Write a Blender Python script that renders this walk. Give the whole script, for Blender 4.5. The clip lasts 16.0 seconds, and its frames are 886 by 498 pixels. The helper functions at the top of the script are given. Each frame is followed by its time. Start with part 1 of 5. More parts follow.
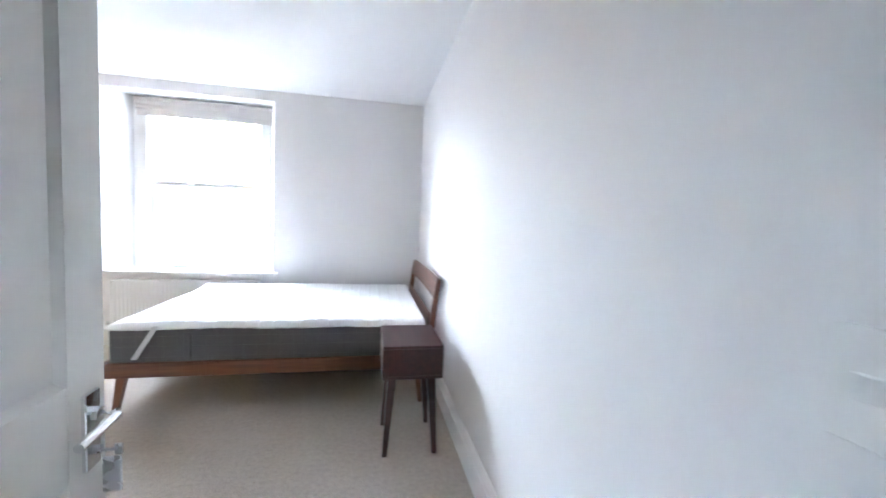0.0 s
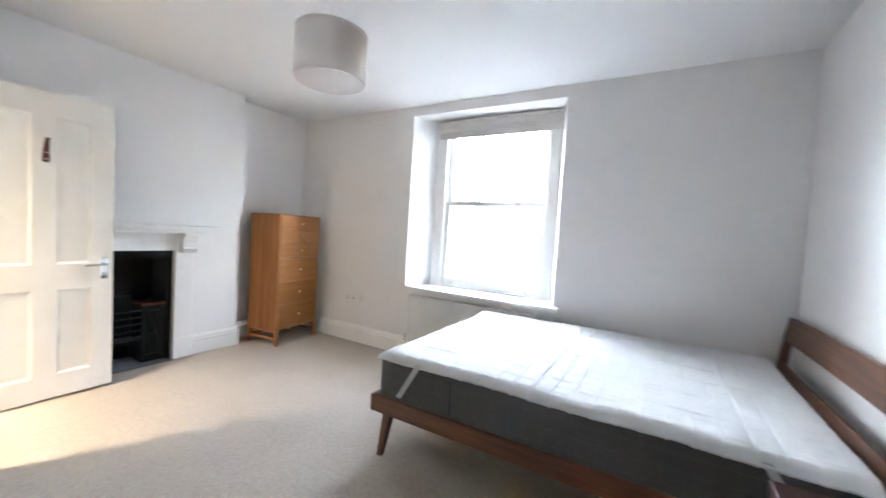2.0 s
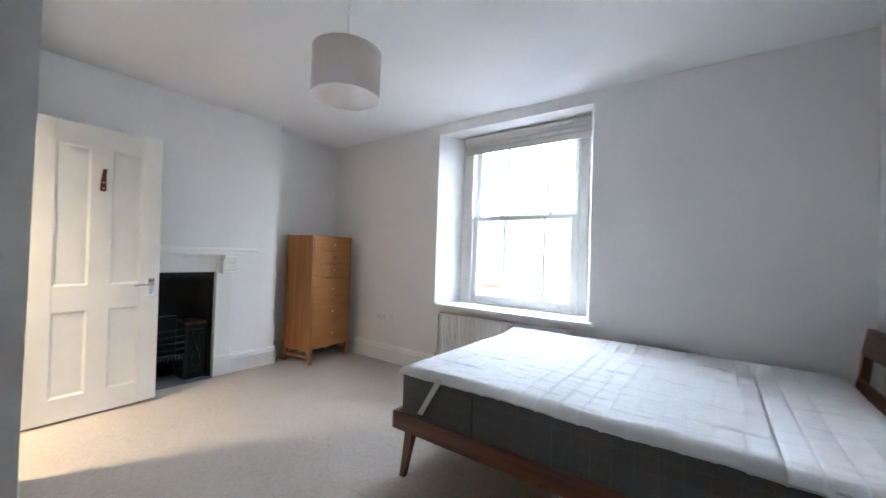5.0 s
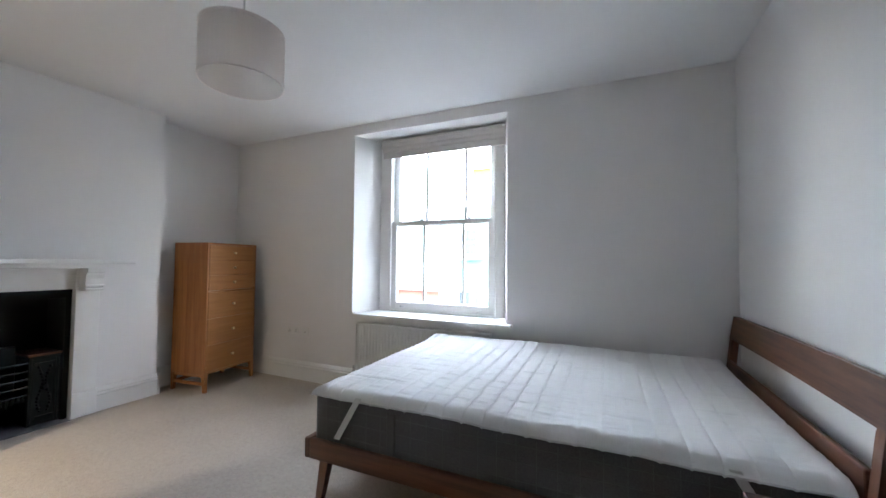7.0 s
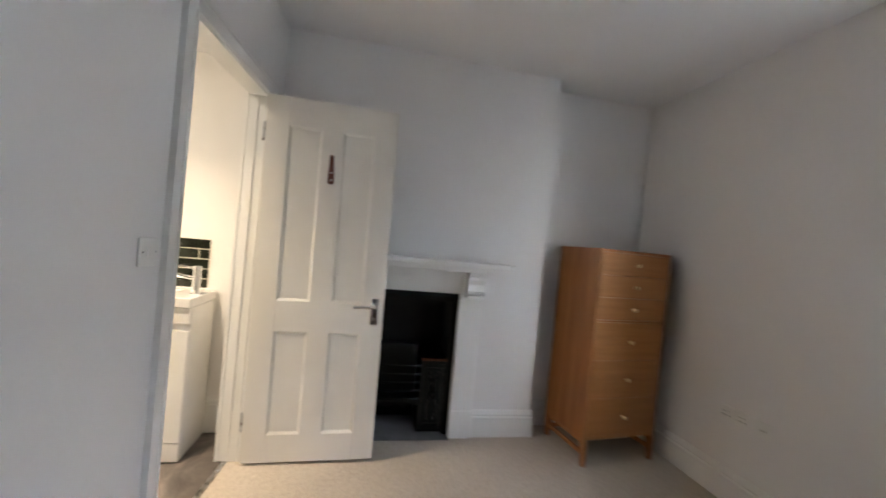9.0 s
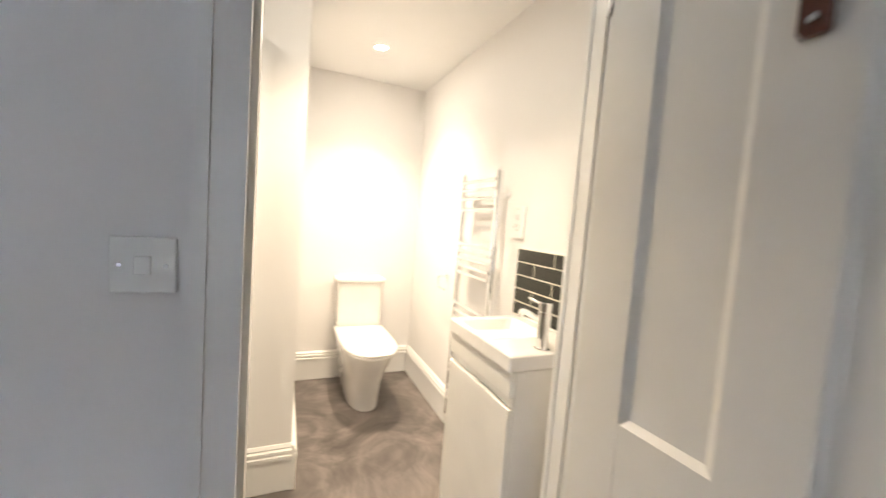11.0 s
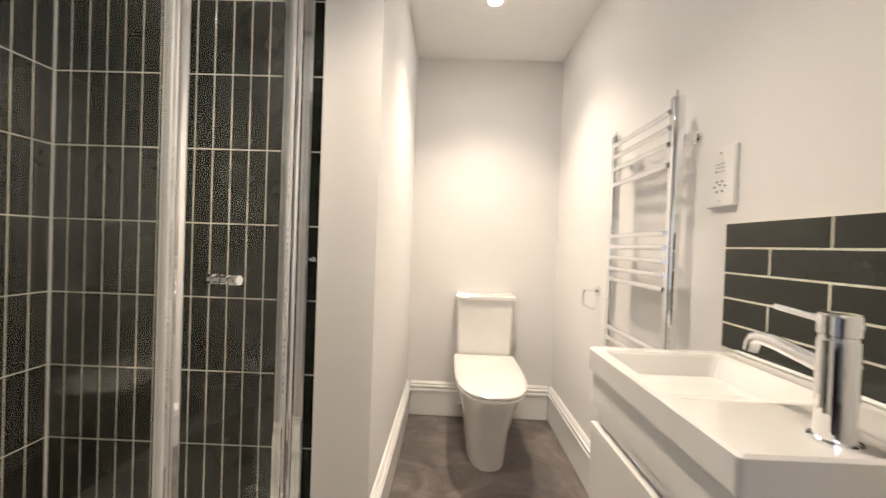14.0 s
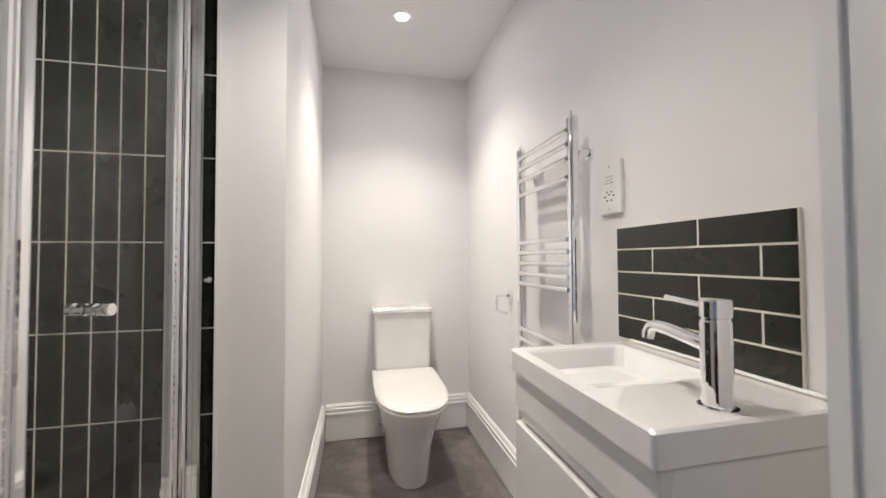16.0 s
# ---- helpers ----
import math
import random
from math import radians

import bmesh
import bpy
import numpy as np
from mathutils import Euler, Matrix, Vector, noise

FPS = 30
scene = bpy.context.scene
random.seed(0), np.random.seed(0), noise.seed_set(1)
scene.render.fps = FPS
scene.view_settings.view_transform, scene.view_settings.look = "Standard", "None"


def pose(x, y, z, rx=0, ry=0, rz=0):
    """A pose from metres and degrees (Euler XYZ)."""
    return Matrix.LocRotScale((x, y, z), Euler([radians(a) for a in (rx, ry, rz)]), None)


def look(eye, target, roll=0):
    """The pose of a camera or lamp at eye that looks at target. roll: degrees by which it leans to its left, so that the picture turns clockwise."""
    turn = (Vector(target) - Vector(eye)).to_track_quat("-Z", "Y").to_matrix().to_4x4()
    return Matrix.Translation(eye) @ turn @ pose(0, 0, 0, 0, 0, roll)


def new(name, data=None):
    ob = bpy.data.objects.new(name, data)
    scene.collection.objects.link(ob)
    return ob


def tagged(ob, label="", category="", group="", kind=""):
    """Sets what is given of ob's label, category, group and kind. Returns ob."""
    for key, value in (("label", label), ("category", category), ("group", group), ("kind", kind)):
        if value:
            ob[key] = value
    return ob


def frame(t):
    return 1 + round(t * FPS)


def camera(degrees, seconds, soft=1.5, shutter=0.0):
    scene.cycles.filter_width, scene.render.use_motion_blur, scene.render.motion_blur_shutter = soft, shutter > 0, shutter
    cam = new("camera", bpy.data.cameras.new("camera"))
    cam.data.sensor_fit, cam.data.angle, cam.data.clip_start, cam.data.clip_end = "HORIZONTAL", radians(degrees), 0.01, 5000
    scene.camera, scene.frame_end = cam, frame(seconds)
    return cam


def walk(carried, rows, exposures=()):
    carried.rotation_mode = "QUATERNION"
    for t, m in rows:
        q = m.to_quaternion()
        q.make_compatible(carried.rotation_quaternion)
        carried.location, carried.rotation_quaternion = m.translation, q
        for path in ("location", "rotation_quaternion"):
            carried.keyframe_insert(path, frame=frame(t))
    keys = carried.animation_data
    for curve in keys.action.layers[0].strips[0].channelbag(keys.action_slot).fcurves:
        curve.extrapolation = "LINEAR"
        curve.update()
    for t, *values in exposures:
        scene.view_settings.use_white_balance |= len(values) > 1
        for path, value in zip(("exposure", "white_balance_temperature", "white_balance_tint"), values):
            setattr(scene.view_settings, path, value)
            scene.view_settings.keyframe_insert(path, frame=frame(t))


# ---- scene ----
cam = camera(100.1, 16.0, shutter=0.5)
PATH = [
    (0, (0.141, -0.08, 1.249), (0.531, 1.877, 1.122), 2.3),
    (0.5, (0.124, 0.205, 1.22), (0.198, 2.201, 1.113), 2.4),
    (1, (0.063, 0.474, 1.226), (-0.128, 2.463, 1.134), 2.6),
    (1.5, (-0.005, 0.682, 1.243), (-0.629, 2.58, 1.155), 3.1),
    (2, (-0.093, 0.845, 1.253), (-1.099, 2.572, 1.169), 3.5),
    (2.5, (-0.116, 0.953, 1.271), (-1.417, 2.469, 1.179), 3.7),
    (3, (-0.092, 1.027, 1.26), (-1.608, 2.329, 1.178), 4.0),
    (3.5, (-0.067, 1.026, 1.224), (-1.628, 2.274, 1.166), 3.9),
    (4, (-0.067, 0.988, 1.197), (-1.56, 2.32, 1.171), 3.6),
    (4.5, (-0.05, 0.953, 1.192), (-1.387, 2.441, 1.199), 2.7),
    (5, (-0.026, 0.944, 1.181), (-1.214, 2.553, 1.216), 1.9),
    (5.2, (-0.02, 0.933, 1.162), (-1.154, 2.579, 1.218), 1.7),
    (7.5, (-0.152, 1.135, 1.206), (-0.945, 2.97, 1.276), 0.5),
    (8, (-0.488, 1.433, 1.277), (-1.835, 2.911, 1.306), 2.7),
    (8.5, (-0.891, 1.68, 1.276), (-2.661, 2.609, 1.287), 4.4),
    (9, (-1.344, 1.842, 1.273), (-3.306, 2.229, 1.254), 5.4),
    (9.5, (-1.779, 1.903, 1.277), (-3.77, 1.731, 1.219), 6.1),
    (10, (-2.180, 1.975, 1.298), (-4.010, 1.180, 1.184), 6.6),
    (10.2, (-2.352, 2.012, 1.316), (-4.023, 0.924, 1.168), 6.2),
    (12.3, (-3.111, 1.438, 1.155), (-2.854, -0.540, 1.005), 3.3),
    (12.5, (-3.130, 1.385, 1.149), (-2.841, -0.589, 1.010), 3.0),
    (13, (-3.155, 1.350, 1.126), (-2.872, -0.628, 1.027), 2.9),
    (13.5, (-3.157, 1.357, 1.105), (-2.936, -0.630, 1.046), 2.8),
    (14, (-3.153, 1.380, 1.099), (-3.114, -0.620, 1.076), 2.0),
    (14.5, (-3.107, 1.416, 1.094), (-3.329, -0.571, 1.098), 1.0),
    (15, (-3.076, 1.436, 1.095), (-3.480, -0.522, 1.114), 0.1),
    (15.5, (-3.092, 1.421, 1.087), (-3.555, -0.524, 1.125), -0.3),
    (16, (-3.126, 1.360, 1.092), (-3.565, -0.590, 1.146), -0.3),
]
EXPOSURES = [
    (0.0, 7.05, 5900, 9), (0.5, 6.90, 5900, 9), (1.0, 6.65, 6100, 8), (2.0, 6.30, 6150, 7), (3.0, 6.20, 6150, 7), (3.5, 6.15, 6150, 7), (5.2, 5.75, 6000, 7),
    (7.5, 5.30, 6250, 7), (8.5, 5.18, 6420, 8), (9.5, 5.15, 6400, 8), (10.2, 5.2, 6300, 8),
    (12.3, 4.5, 6000, 10), (13.5, 4.35, 5800, 10), (14.5, 4.12, 5600, 10), (16.0, 4.02, 5150, 10),
]
walk(cam, [(t, look(eye, target, roll)) for t, eye, target, roll in PATH], EXPOSURES)

# ---- world and lights ----
world = bpy.data.worlds.new("overcast_sky")
scene.world = world
world.use_nodes = True
wn = world.node_tree.nodes
wl = world.node_tree.links
bg = wn["Background"]
sky = wn.new("ShaderNodeTexSky")
sky.sky_type = "NISHITA"
sky.sun_disc = False
sky.sun_elevation = radians(42)
sky.sun_rotation = radians(267)
sky.air_density = 1.0
sky.dust_density = 1.0
sky.ozone_density = 1.0
desat = wn.new("ShaderNodeHueSaturation")
desat.inputs["Saturation"].default_value = 0.4
wl.new(sky.outputs[0], desat.inputs["Color"])
wl.new(desat.outputs[0], bg.inputs["Color"])
bg.inputs["Strength"].default_value = 0.15

sun = new("sun", bpy.data.lights.new("sun", "SUN"))
sun.data.energy = 0.5
sun.data.angle = radians(14)
sun.data.color = (1.0, 0.97, 0.93)
sun.matrix_world = look((-22.0, -1.2, 20.0), (0, 0, 0))

# Only the first lamp is seen; the other two are added to light the room.
DOWNLIGHTS = [(-3.33, -0.44, 2.29), (-3.08, 0.60, 2.29), (-2.24, 0.60, 2.29)]
LAMP_COLOUR = (1.0, 0.77, 0.52)
LAMP_WATTS = (5.9, 5.4, 1.1)     # the one added over the shower, to brighten the grout, is the weakest
for at, watts in zip(DOWNLIGHTS, LAMP_WATTS):
    spot = new("downlight_beam", bpy.data.lights.new("downlight_beam", "SPOT"))
    spot.data.energy = watts
    spot.data.color = LAMP_COLOUR
    spot.data.spot_size = radians(113)
    spot.data.spot_blend = 1.0
    spot.data.shadow_soft_size = 0.045
    spot.location = (at[0], at[1], at[2] - 0.012)



# ---- materials ----
def nodes_of(name):
    m = bpy.data.materials.new(name)
    m.use_nodes = True
    t = m.node_tree
    return m, t.nodes, t.links, t.nodes["Principled BSDF"]


def mapped(n, l, scale=(1, 1, 1)):
    c = n.new("ShaderNodeTexCoord")
    mp = n.new("ShaderNodeMapping")
    mp.inputs["Scale"].default_value = scale
    l.new(c.outputs["Object"], mp.inputs["Vector"])
    return mp.outputs[0]


def noise_tex(n, l, vec, scale, detail=4.0, rough=0.55):
    t = n.new("ShaderNodeTexNoise")
    t.inputs["Scale"].default_value = scale
    t.inputs["Detail"].default_value = detail
    t.inputs["Roughness"].default_value = rough
    l.new(vec, t.inputs["Vector"])
    return t.outputs["Fac"]


def ramp(n, l, fac, stops):
    r = n.new("ShaderNodeValToRGB")
    e = r.color_ramp.elements
    while len(e) < len(stops):
        e.new(0.5)
    for k, (p, c) in zip(e, stops):
        k.position, k.color = p, (*c, 1)
    l.new(fac, r.inputs[0])
    return r.outputs[0]


def bumped(n, l, bsdf, height, strength, dist=0.01):
    b = n.new("ShaderNodeBump")
    b.inputs["Strength"].default_value = strength
    b.inputs["Distance"].default_value = dist
    l.new(height, b.inputs["Height"])
    l.new(b.outputs[0], bsdf.inputs["Normal"])


def painted(name, colour, rough=0.6, vary=0.03, grain=180.0, bump=0.08, dirt=2.2):
    m, n, l, p = nodes_of(name)
    v = mapped(n, l)
    big = noise_tex(n, l, v, dirt, 5)
    lo = tuple(max(c * (1 - 2 * vary), 0) for c in colour)
    hi = tuple(min(c * (1 + vary), 1) for c in colour)
    l.new(ramp(n, l, big, [(0.3, lo), (0.7, hi)]), p.inputs["Base Color"])
    p.inputs["Roughness"].default_value = rough
    fine = noise_tex(n, l, v, grain, 3)
    bumped(n, l, p, fine, bump, 0.002)
    return m


def wooden(name, dark, light, axis=0, rough=0.42, scale=1.0):
    m, n, l, p = nodes_of(name)
    sc = [26 * scale, 26 * scale, 26 * scale]
    sc[axis] = 1.6 * scale
    v = mapped(n, l, sc)
    oi = n.new("ShaderNodeObjectInfo")
    add = n.new("ShaderNodeVectorMath")
    add.operation = "ADD"
    l.new(v, add.inputs[0])
    l.new(oi.outputs["Random"], add.inputs[1])
    g = noise_tex(n, l, add.outputs[0], 1.3, 8, 0.65)
    mid = tuple((a + b) / 2 for a, b in zip(dark, light))
    l.new(ramp(n, l, g, [(0.28, dark), (0.5, mid), (0.74, light)]), p.inputs["Base Color"])
    p.inputs["Roughness"].default_value = rough
    bumped(n, l, p, g, 0.12, 0.002)
    return m


def metal(name, colour, rough, bump=0.0):
    m, n, l, p = nodes_of(name)
    p.inputs["Base Color"].default_value = (*colour, 1)
    p.inputs["Metallic"].default_value = 1
    v = mapped(n, l)
    r = ramp(n, l, noise_tex(n, l, v, 30, 4), [(0.3, (rough * 0.7,) * 3), (0.7, (min(rough * 1.4, 1),) * 3)])
    l.new(r, p.inputs["Roughness"])
    return m


def plain(name, colour, rough=0.4, coat=0.0):
    m, n, l, p = nodes_of(name)
    v = mapped(n, l)
    lo = tuple(c * 0.95 for c in colour)
    l.new(ramp(n, l, noise_tex(n, l, v, 6, 4), [(0.35, lo), (0.65, colour)]), p.inputs["Base Color"])
    p.inputs["Roughness"].default_value = rough
    p.inputs["Coat Weight"].default_value = coat
    return m


def fabric(name, colour, scale=700.0, vary=0.25, rough=0.95):
    m, n, l, p = nodes_of(name)
    v = mapped(n, l)
    w = n.new("ShaderNodeTexVoronoi")
    w.inputs["Scale"].default_value = scale
    l.new(v, w.inputs["Vector"])
    lo = tuple(c * (1 - vary) for c in colour)
    f = noise_tex(n, l, v, scale * 0.4, 4)
    l.new(ramp(n, l, f, [(0.25, lo), (0.75, colour)]), p.inputs["Base Color"])
    p.inputs["Roughness"].default_value = rough
    p.inputs["Sheen Weight"].default_value = 0.2
    bumped(n, l, p, w.outputs["Distance"], 0.4, 0.002)
    return m


def carpet_mat():
    m, n, l, p = nodes_of("beige_carpet")
    v = mapped(n, l)
    big = noise_tex(n, l, v, 1.8, 5)
    clump = noise_tex(n, l, v, 42, 4, 0.7)
    fine = noise_tex(n, l, v, 150, 3, 0.8)
    total = None
    for fac, weight in ((big, 0.30), (clump, 0.55), (fine, 0.55)):
        add = n.new("ShaderNodeMath")
        add.operation = "MULTIPLY_ADD"
        add.inputs[1].default_value = weight
        l.new(fac, add.inputs[0])
        if total is None:
            add.inputs[2].default_value = -0.20
        else:
            l.new(total, add.inputs[2])
        total = add.outputs[0]
    l.new(ramp(n, l, total, [(0.26, (0.34, 0.285, 0.228)), (0.50, (0.51, 0.445, 0.372)), (0.78, (0.68, 0.61, 0.525))]), p.inputs["Base Color"])
    p.inputs["Roughness"].default_value = 1.0
    p.inputs["Sheen Weight"].default_value = 0.3
    w = n.new("ShaderNodeTexVoronoi")
    w.inputs["Scale"].default_value = 170
    l.new(v, w.inputs["Vector"])
    bumped(n, l, p, w.outputs["Distance"], 0.7, 0.006)
    return m


def slate_mat():
    m, n, l, p = nodes_of("slate_vinyl")
    v = mapped(n, l, (1, 1, 1))
    d = n.new("ShaderNodeTexNoise")
    d.inputs["Scale"].default_value = 2.4
    d.inputs["Detail"].default_value = 9
    d.inputs["Roughness"].default_value = 0.68
    d.inputs["Distortion"].default_value = 1.4
    l.new(v, d.inputs["Vector"])
    l.new(ramp(n, l, d.outputs["Fac"], [(0.30, (0.058, 0.051, 0.047)), (0.48, (0.118, 0.103, 0.096)), (0.70, (0.25, 0.22, 0.205))]), p.inputs["Base Color"])
    p.inputs["Roughness"].default_value = 0.42
    bumped(n, l, p, d.outputs["Fac"], 0.25, 0.004)
    return m


def tile_mat():
    m, n, l, p = nodes_of("dark_green_glaze")
    v = mapped(n, l)
    oi = n.new("ShaderNodeObjectInfo")
    add = n.new("ShaderNodeVectorMath")
    add.operation = "ADD"
    l.new(v, add.inputs[0])
    l.new(oi.outputs["Location"], add.inputs[1])
    big = noise_tex(n, l, add.outputs[0], 9, 5)
    l.new(ramp(n, l, big, [(0.3, (0.010, 0.0125, 0.0085)), (0.7, (0.019, 0.0225, 0.0155))]), p.inputs["Base Color"])
    p.inputs["Roughness"].default_value = 0.09
    p.inputs["Specular IOR Level"].default_value = 0.5
    bumped(n, l, p, big, 0.02, 0.004)
    return m


def glass_mat(name, tint=(1, 1, 1), base=0.05):
    m, n, l, p = nodes_of(name)
    n.remove(p)
    g = n.new("ShaderNodeBsdfGlossy")
    g.inputs["Roughness"].default_value = 0.0
    t = n.new("ShaderNodeBsdfTransparent")
    t.inputs["Color"].default_value = (*tint, 1)
    w = n.new("ShaderNodeLayerWeight")
    w.inputs["Blend"].default_value = 0.5
    p5 = n.new("ShaderNodeMath")
    p5.operation = "POWER"
    p5.inputs[1].default_value = 5.0
    l.new(w.outputs["Facing"], p5.inputs[0])
    f = n.new("ShaderNodeMath")
    f.operation = "MULTIPLY_ADD"
    f.inputs[1].default_value = 0.9
    f.inputs[2].default_value = base
    l.new(p5.outputs[0], f.inputs[0])
    mx = n.new("ShaderNodeMixShader")
    l.new(f.outputs[0], mx.inputs[0])
    l.new(t.outputs[0], mx.inputs[1])
    l.new(g.outputs[0], mx.inputs[2])
    l.new(mx.outputs[0], n["Material Output"].inputs["Surface"])
    return m


def glow_mat(name, colour, strength):
    m, n, l, p = nodes_of(name)
    p.inputs["Base Color"].default_value = (*colour, 1)
    p.inputs["Emission Color"].default_value = (*colour, 1)
    p.inputs["Emission Strength"].default_value = strength
    return m


M_WALL = painted("white_wall_paint", (0.80, 0.79, 0.785), 0.75, 0.012, 220, 0.10, 1.2)
M_CEIL = painted("white_ceiling_paint", (0.82, 0.82, 0.82), 0.8, 0.01, 200, 0.08, 1.0)
M_GLOSS = painted("white_satin_woodwork", (0.80, 0.80, 0.79), 0.38, 0.02, 60, 0.05, 3.0)
M_DOOR = painted("cream_white_door_paint", (0.75, 0.73, 0.685), 0.42, 0.03, 60, 0.06, 3.0)
M_CARPET = carpet_mat()
M_SLATE = slate_mat()
M_TILE = tile_mat()
M_GROUT = painted("cream_grout", (0.82, 0.79, 0.69), 0.85, 0.06, 150, 0.2, 9)
M_WALNUT_X = wooden("walnut_along_x", (0.068, 0.024, 0.010), (0.23, 0.090, 0.040), 0)
M_WALNUT_Y = wooden("walnut_along_y", (0.050, 0.018, 0.009), (0.17, 0.066, 0.031), 1)
M_WALNUT_Z = wooden("walnut_along_z", (0.065, 0.023, 0.010), (0.22, 0.085, 0.038), 2)
M_RED_X = wooden("dark_red_stained_walnut", (0.022, 0.006, 0.006), (0.062, 0.017, 0.014), 1, 0.33)
M_OAK_Z = wooden("oak_along_z", (0.25, 0.083, 0.020), (0.44, 0.185, 0.055), 2, 0.45)
M_OAK_Y = wooden("oak_along_y", (0.32, 0.126, 0.034), (0.43, 0.185, 0.057), 1, 0.40)
M_BRASS = metal("pale_brass", (0.85, 0.68, 0.42), 0.3)
M_CHROME = metal("chrome", (0.86, 0.87, 0.88), 0.05)
M_SATIN = metal("satin_steel", (0.55, 0.56, 0.57), 0.28)
M_IRON = metal("black_cast_iron", (0.022, 0.025, 0.027), 0.42)
M_SOOT = painted("sooty_brick", (0.006, 0.0055, 0.0055), 0.95, 0.3, 40, 0.6, 8)
M_COPPER = metal("worn_copper_edge", (0.16, 0.07, 0.04), 0.45)
M_SLATEGREY = painted("grey_slate_hearth", (0.19, 0.19, 0.20), 0.7, 0.12, 60, 0.3, 7)
M_GREY_FAB = fabric("charcoal_mattress_fabric", (0.145, 0.140, 0.141), 500, 0.4)
M_QUILT = fabric("white_quilted_cotton", (0.80, 0.80, 0.81), 420, 0.05)
M_STRAP = fabric("white_elastic", (0.72, 0.72, 0.72), 600, 0.1)
M_SHADE = fabric("white_linen_shade", (0.87, 0.84, 0.82), 500, 0.06)
nt = M_SHADE.node_tree
shade_mix = nt.nodes.new("ShaderNodeMixShader")
shade_thru = nt.nodes.new("ShaderNodeBsdfTranslucent")
shade_thru.inputs["Color"].default_value = (0.92, 0.88, 0.86, 1)
shade_mix.inputs[0].default_value = 0.68
nt.links.new(nt.nodes["Principled BSDF"].outputs[0], shade_mix.inputs[1])
nt.links.new(shade_thru.outputs[0], shade_mix.inputs[2])
nt.links.new(shade_mix.outputs[0], nt.nodes["Material Output"].inputs["Surface"])
M_BLIND = fabric("oatmeal_blind", (0.61, 0.58, 0.555), 350, 0.06)
M_SAGE = painted("sage_grey_paint", (0.385, 0.350, 0.282), 0.5, 0.04, 90, 0.08, 4)
M_CERAMIC = plain("white_ceramic", (0.82, 0.81, 0.79), 0.08, 0.6)
M_LACQUER = plain("white_lacquer", (0.80, 0.79, 0.76), 0.16, 0.3)
M_PLASTIC = plain("white_plastic", (0.80, 0.80, 0.78), 0.3)
M_RAD = plain("white_enamel", (0.78, 0.78, 0.77), 0.35)
M_DARK = plain("dark_slot", (0.02, 0.02, 0.02), 0.6)
M_GLASS = glass_mat("window_glass")
M_SHGLASS = glass_mat("shower_glass", (0.97, 0.975, 0.965), 0.024)
M_TRAY = plain("white_stone_resin", (0.78, 0.78, 0.76), 0.3)
M_LENS = glow_mat("lamp_lens", (1.0, 0.86, 0.68), 14.0)
M_HOOK = wooden("dark_wood_hook", (0.05, 0.012, 0.006), (0.13, 0.035, 0.018), 2, 0.3)
M_BLUE = plain("blue_tag", (0.05, 0.16, 0.5), 0.4)
M_SEAL = plain("white_sealant", (0.78, 0.78, 0.76), 0.4)


# ---- building helpers ----
def finish(name, bm, mat, parent=None, label="", smooth=False):
    bmesh.ops.recalc_face_normals(bm, faces=bm.faces)
    me = bpy.data.meshes.new(name)
    bm.to_mesh(me)
    bm.free()
    for m in (mat if isinstance(mat, (list, tuple)) else [mat]):
        me.materials.append(m)
    if smooth:
        for p in me.polygons:
            p.use_smooth = True
        me.set_sharp_from_angle(angle=radians(38))
    ob = new(name, me)
    if parent is not None:
        ob.parent = parent
    if label:
        ob["label"] = label
    return ob


def part(name, bm, mat, parent, label="", smooth=False):
    return finish(name, bm, mat, parent, label, smooth)


def add_box(bm, lo, hi, m=None):
    vs = [bm.verts.new((x, y, z)) for x in (lo[0], hi[0]) for y in (lo[1], hi[1]) for z in (lo[2], hi[2])]
    for q in ((0, 1, 3, 2), (4, 6, 7, 5), (0, 4, 5, 1), (2, 3, 7, 6), (0, 2, 6, 4), (1, 5, 7, 3)):
        bm.faces.new([vs[i] for i in q])
    if m is not None:
        bmesh.ops.transform(bm, matrix=m, verts=vs)
    return vs


def box(lo, hi, bevel=0.0, seg=2):
    bm = bmesh.new()
    add_box(bm, lo, hi)
    if bevel:
        bmesh.ops.bevel(bm, geom=list(bm.edges), offset=bevel, segments=seg, profile=0.5, affect="EDGES")
    return bm


def boxes(items, bevel=0.0, seg=1):
    bm = bmesh.new()
    for lo, hi in items:
        add_box(bm, lo, hi)
    if bevel:
        bmesh.ops.bevel(bm, geom=list(bm.edges), offset=bevel, segments=seg, profile=0.5, affect="EDGES")
    return bm


def add_prism(bm, pts, z0, z1):
    a = [bm.verts.new((x, y, z0)) for x, y in pts]
    b = [bm.verts.new((x, y, z1)) for x, y in pts]
    bm.faces.new(a)
    bm.faces.new(b)
    k = len(pts)
    for i in range(k):
        bm.faces.new((a[i], a[(i + 1) % k], b[(i + 1) % k], b[i]))


def prism(pts, z0, z1):
    bm = bmesh.new()
    add_prism(bm, pts, z0, z1)
    return bm


def sweep(profile, start, end, normal):
    """A moulding: profile (out, up) carried from start to end; out points along normal."""
    bm = bmesh.new()
    s, e, n = Vector(start), Vector(end), Vector(normal).normalized()
    a = [bm.verts.new(s + n * o + Vector((0, 0, u))) for o, u in profile]
    b = [bm.verts.new(e + n * o + Vector((0, 0, u))) for o, u in profile]
    k = len(profile)
    bm.faces.new(a)
    bm.faces.new(b)
    for i in range(k):
        bm.faces.new((a[i], a[(i + 1) % k], b[(i + 1) % k], b[i]))
    return bm


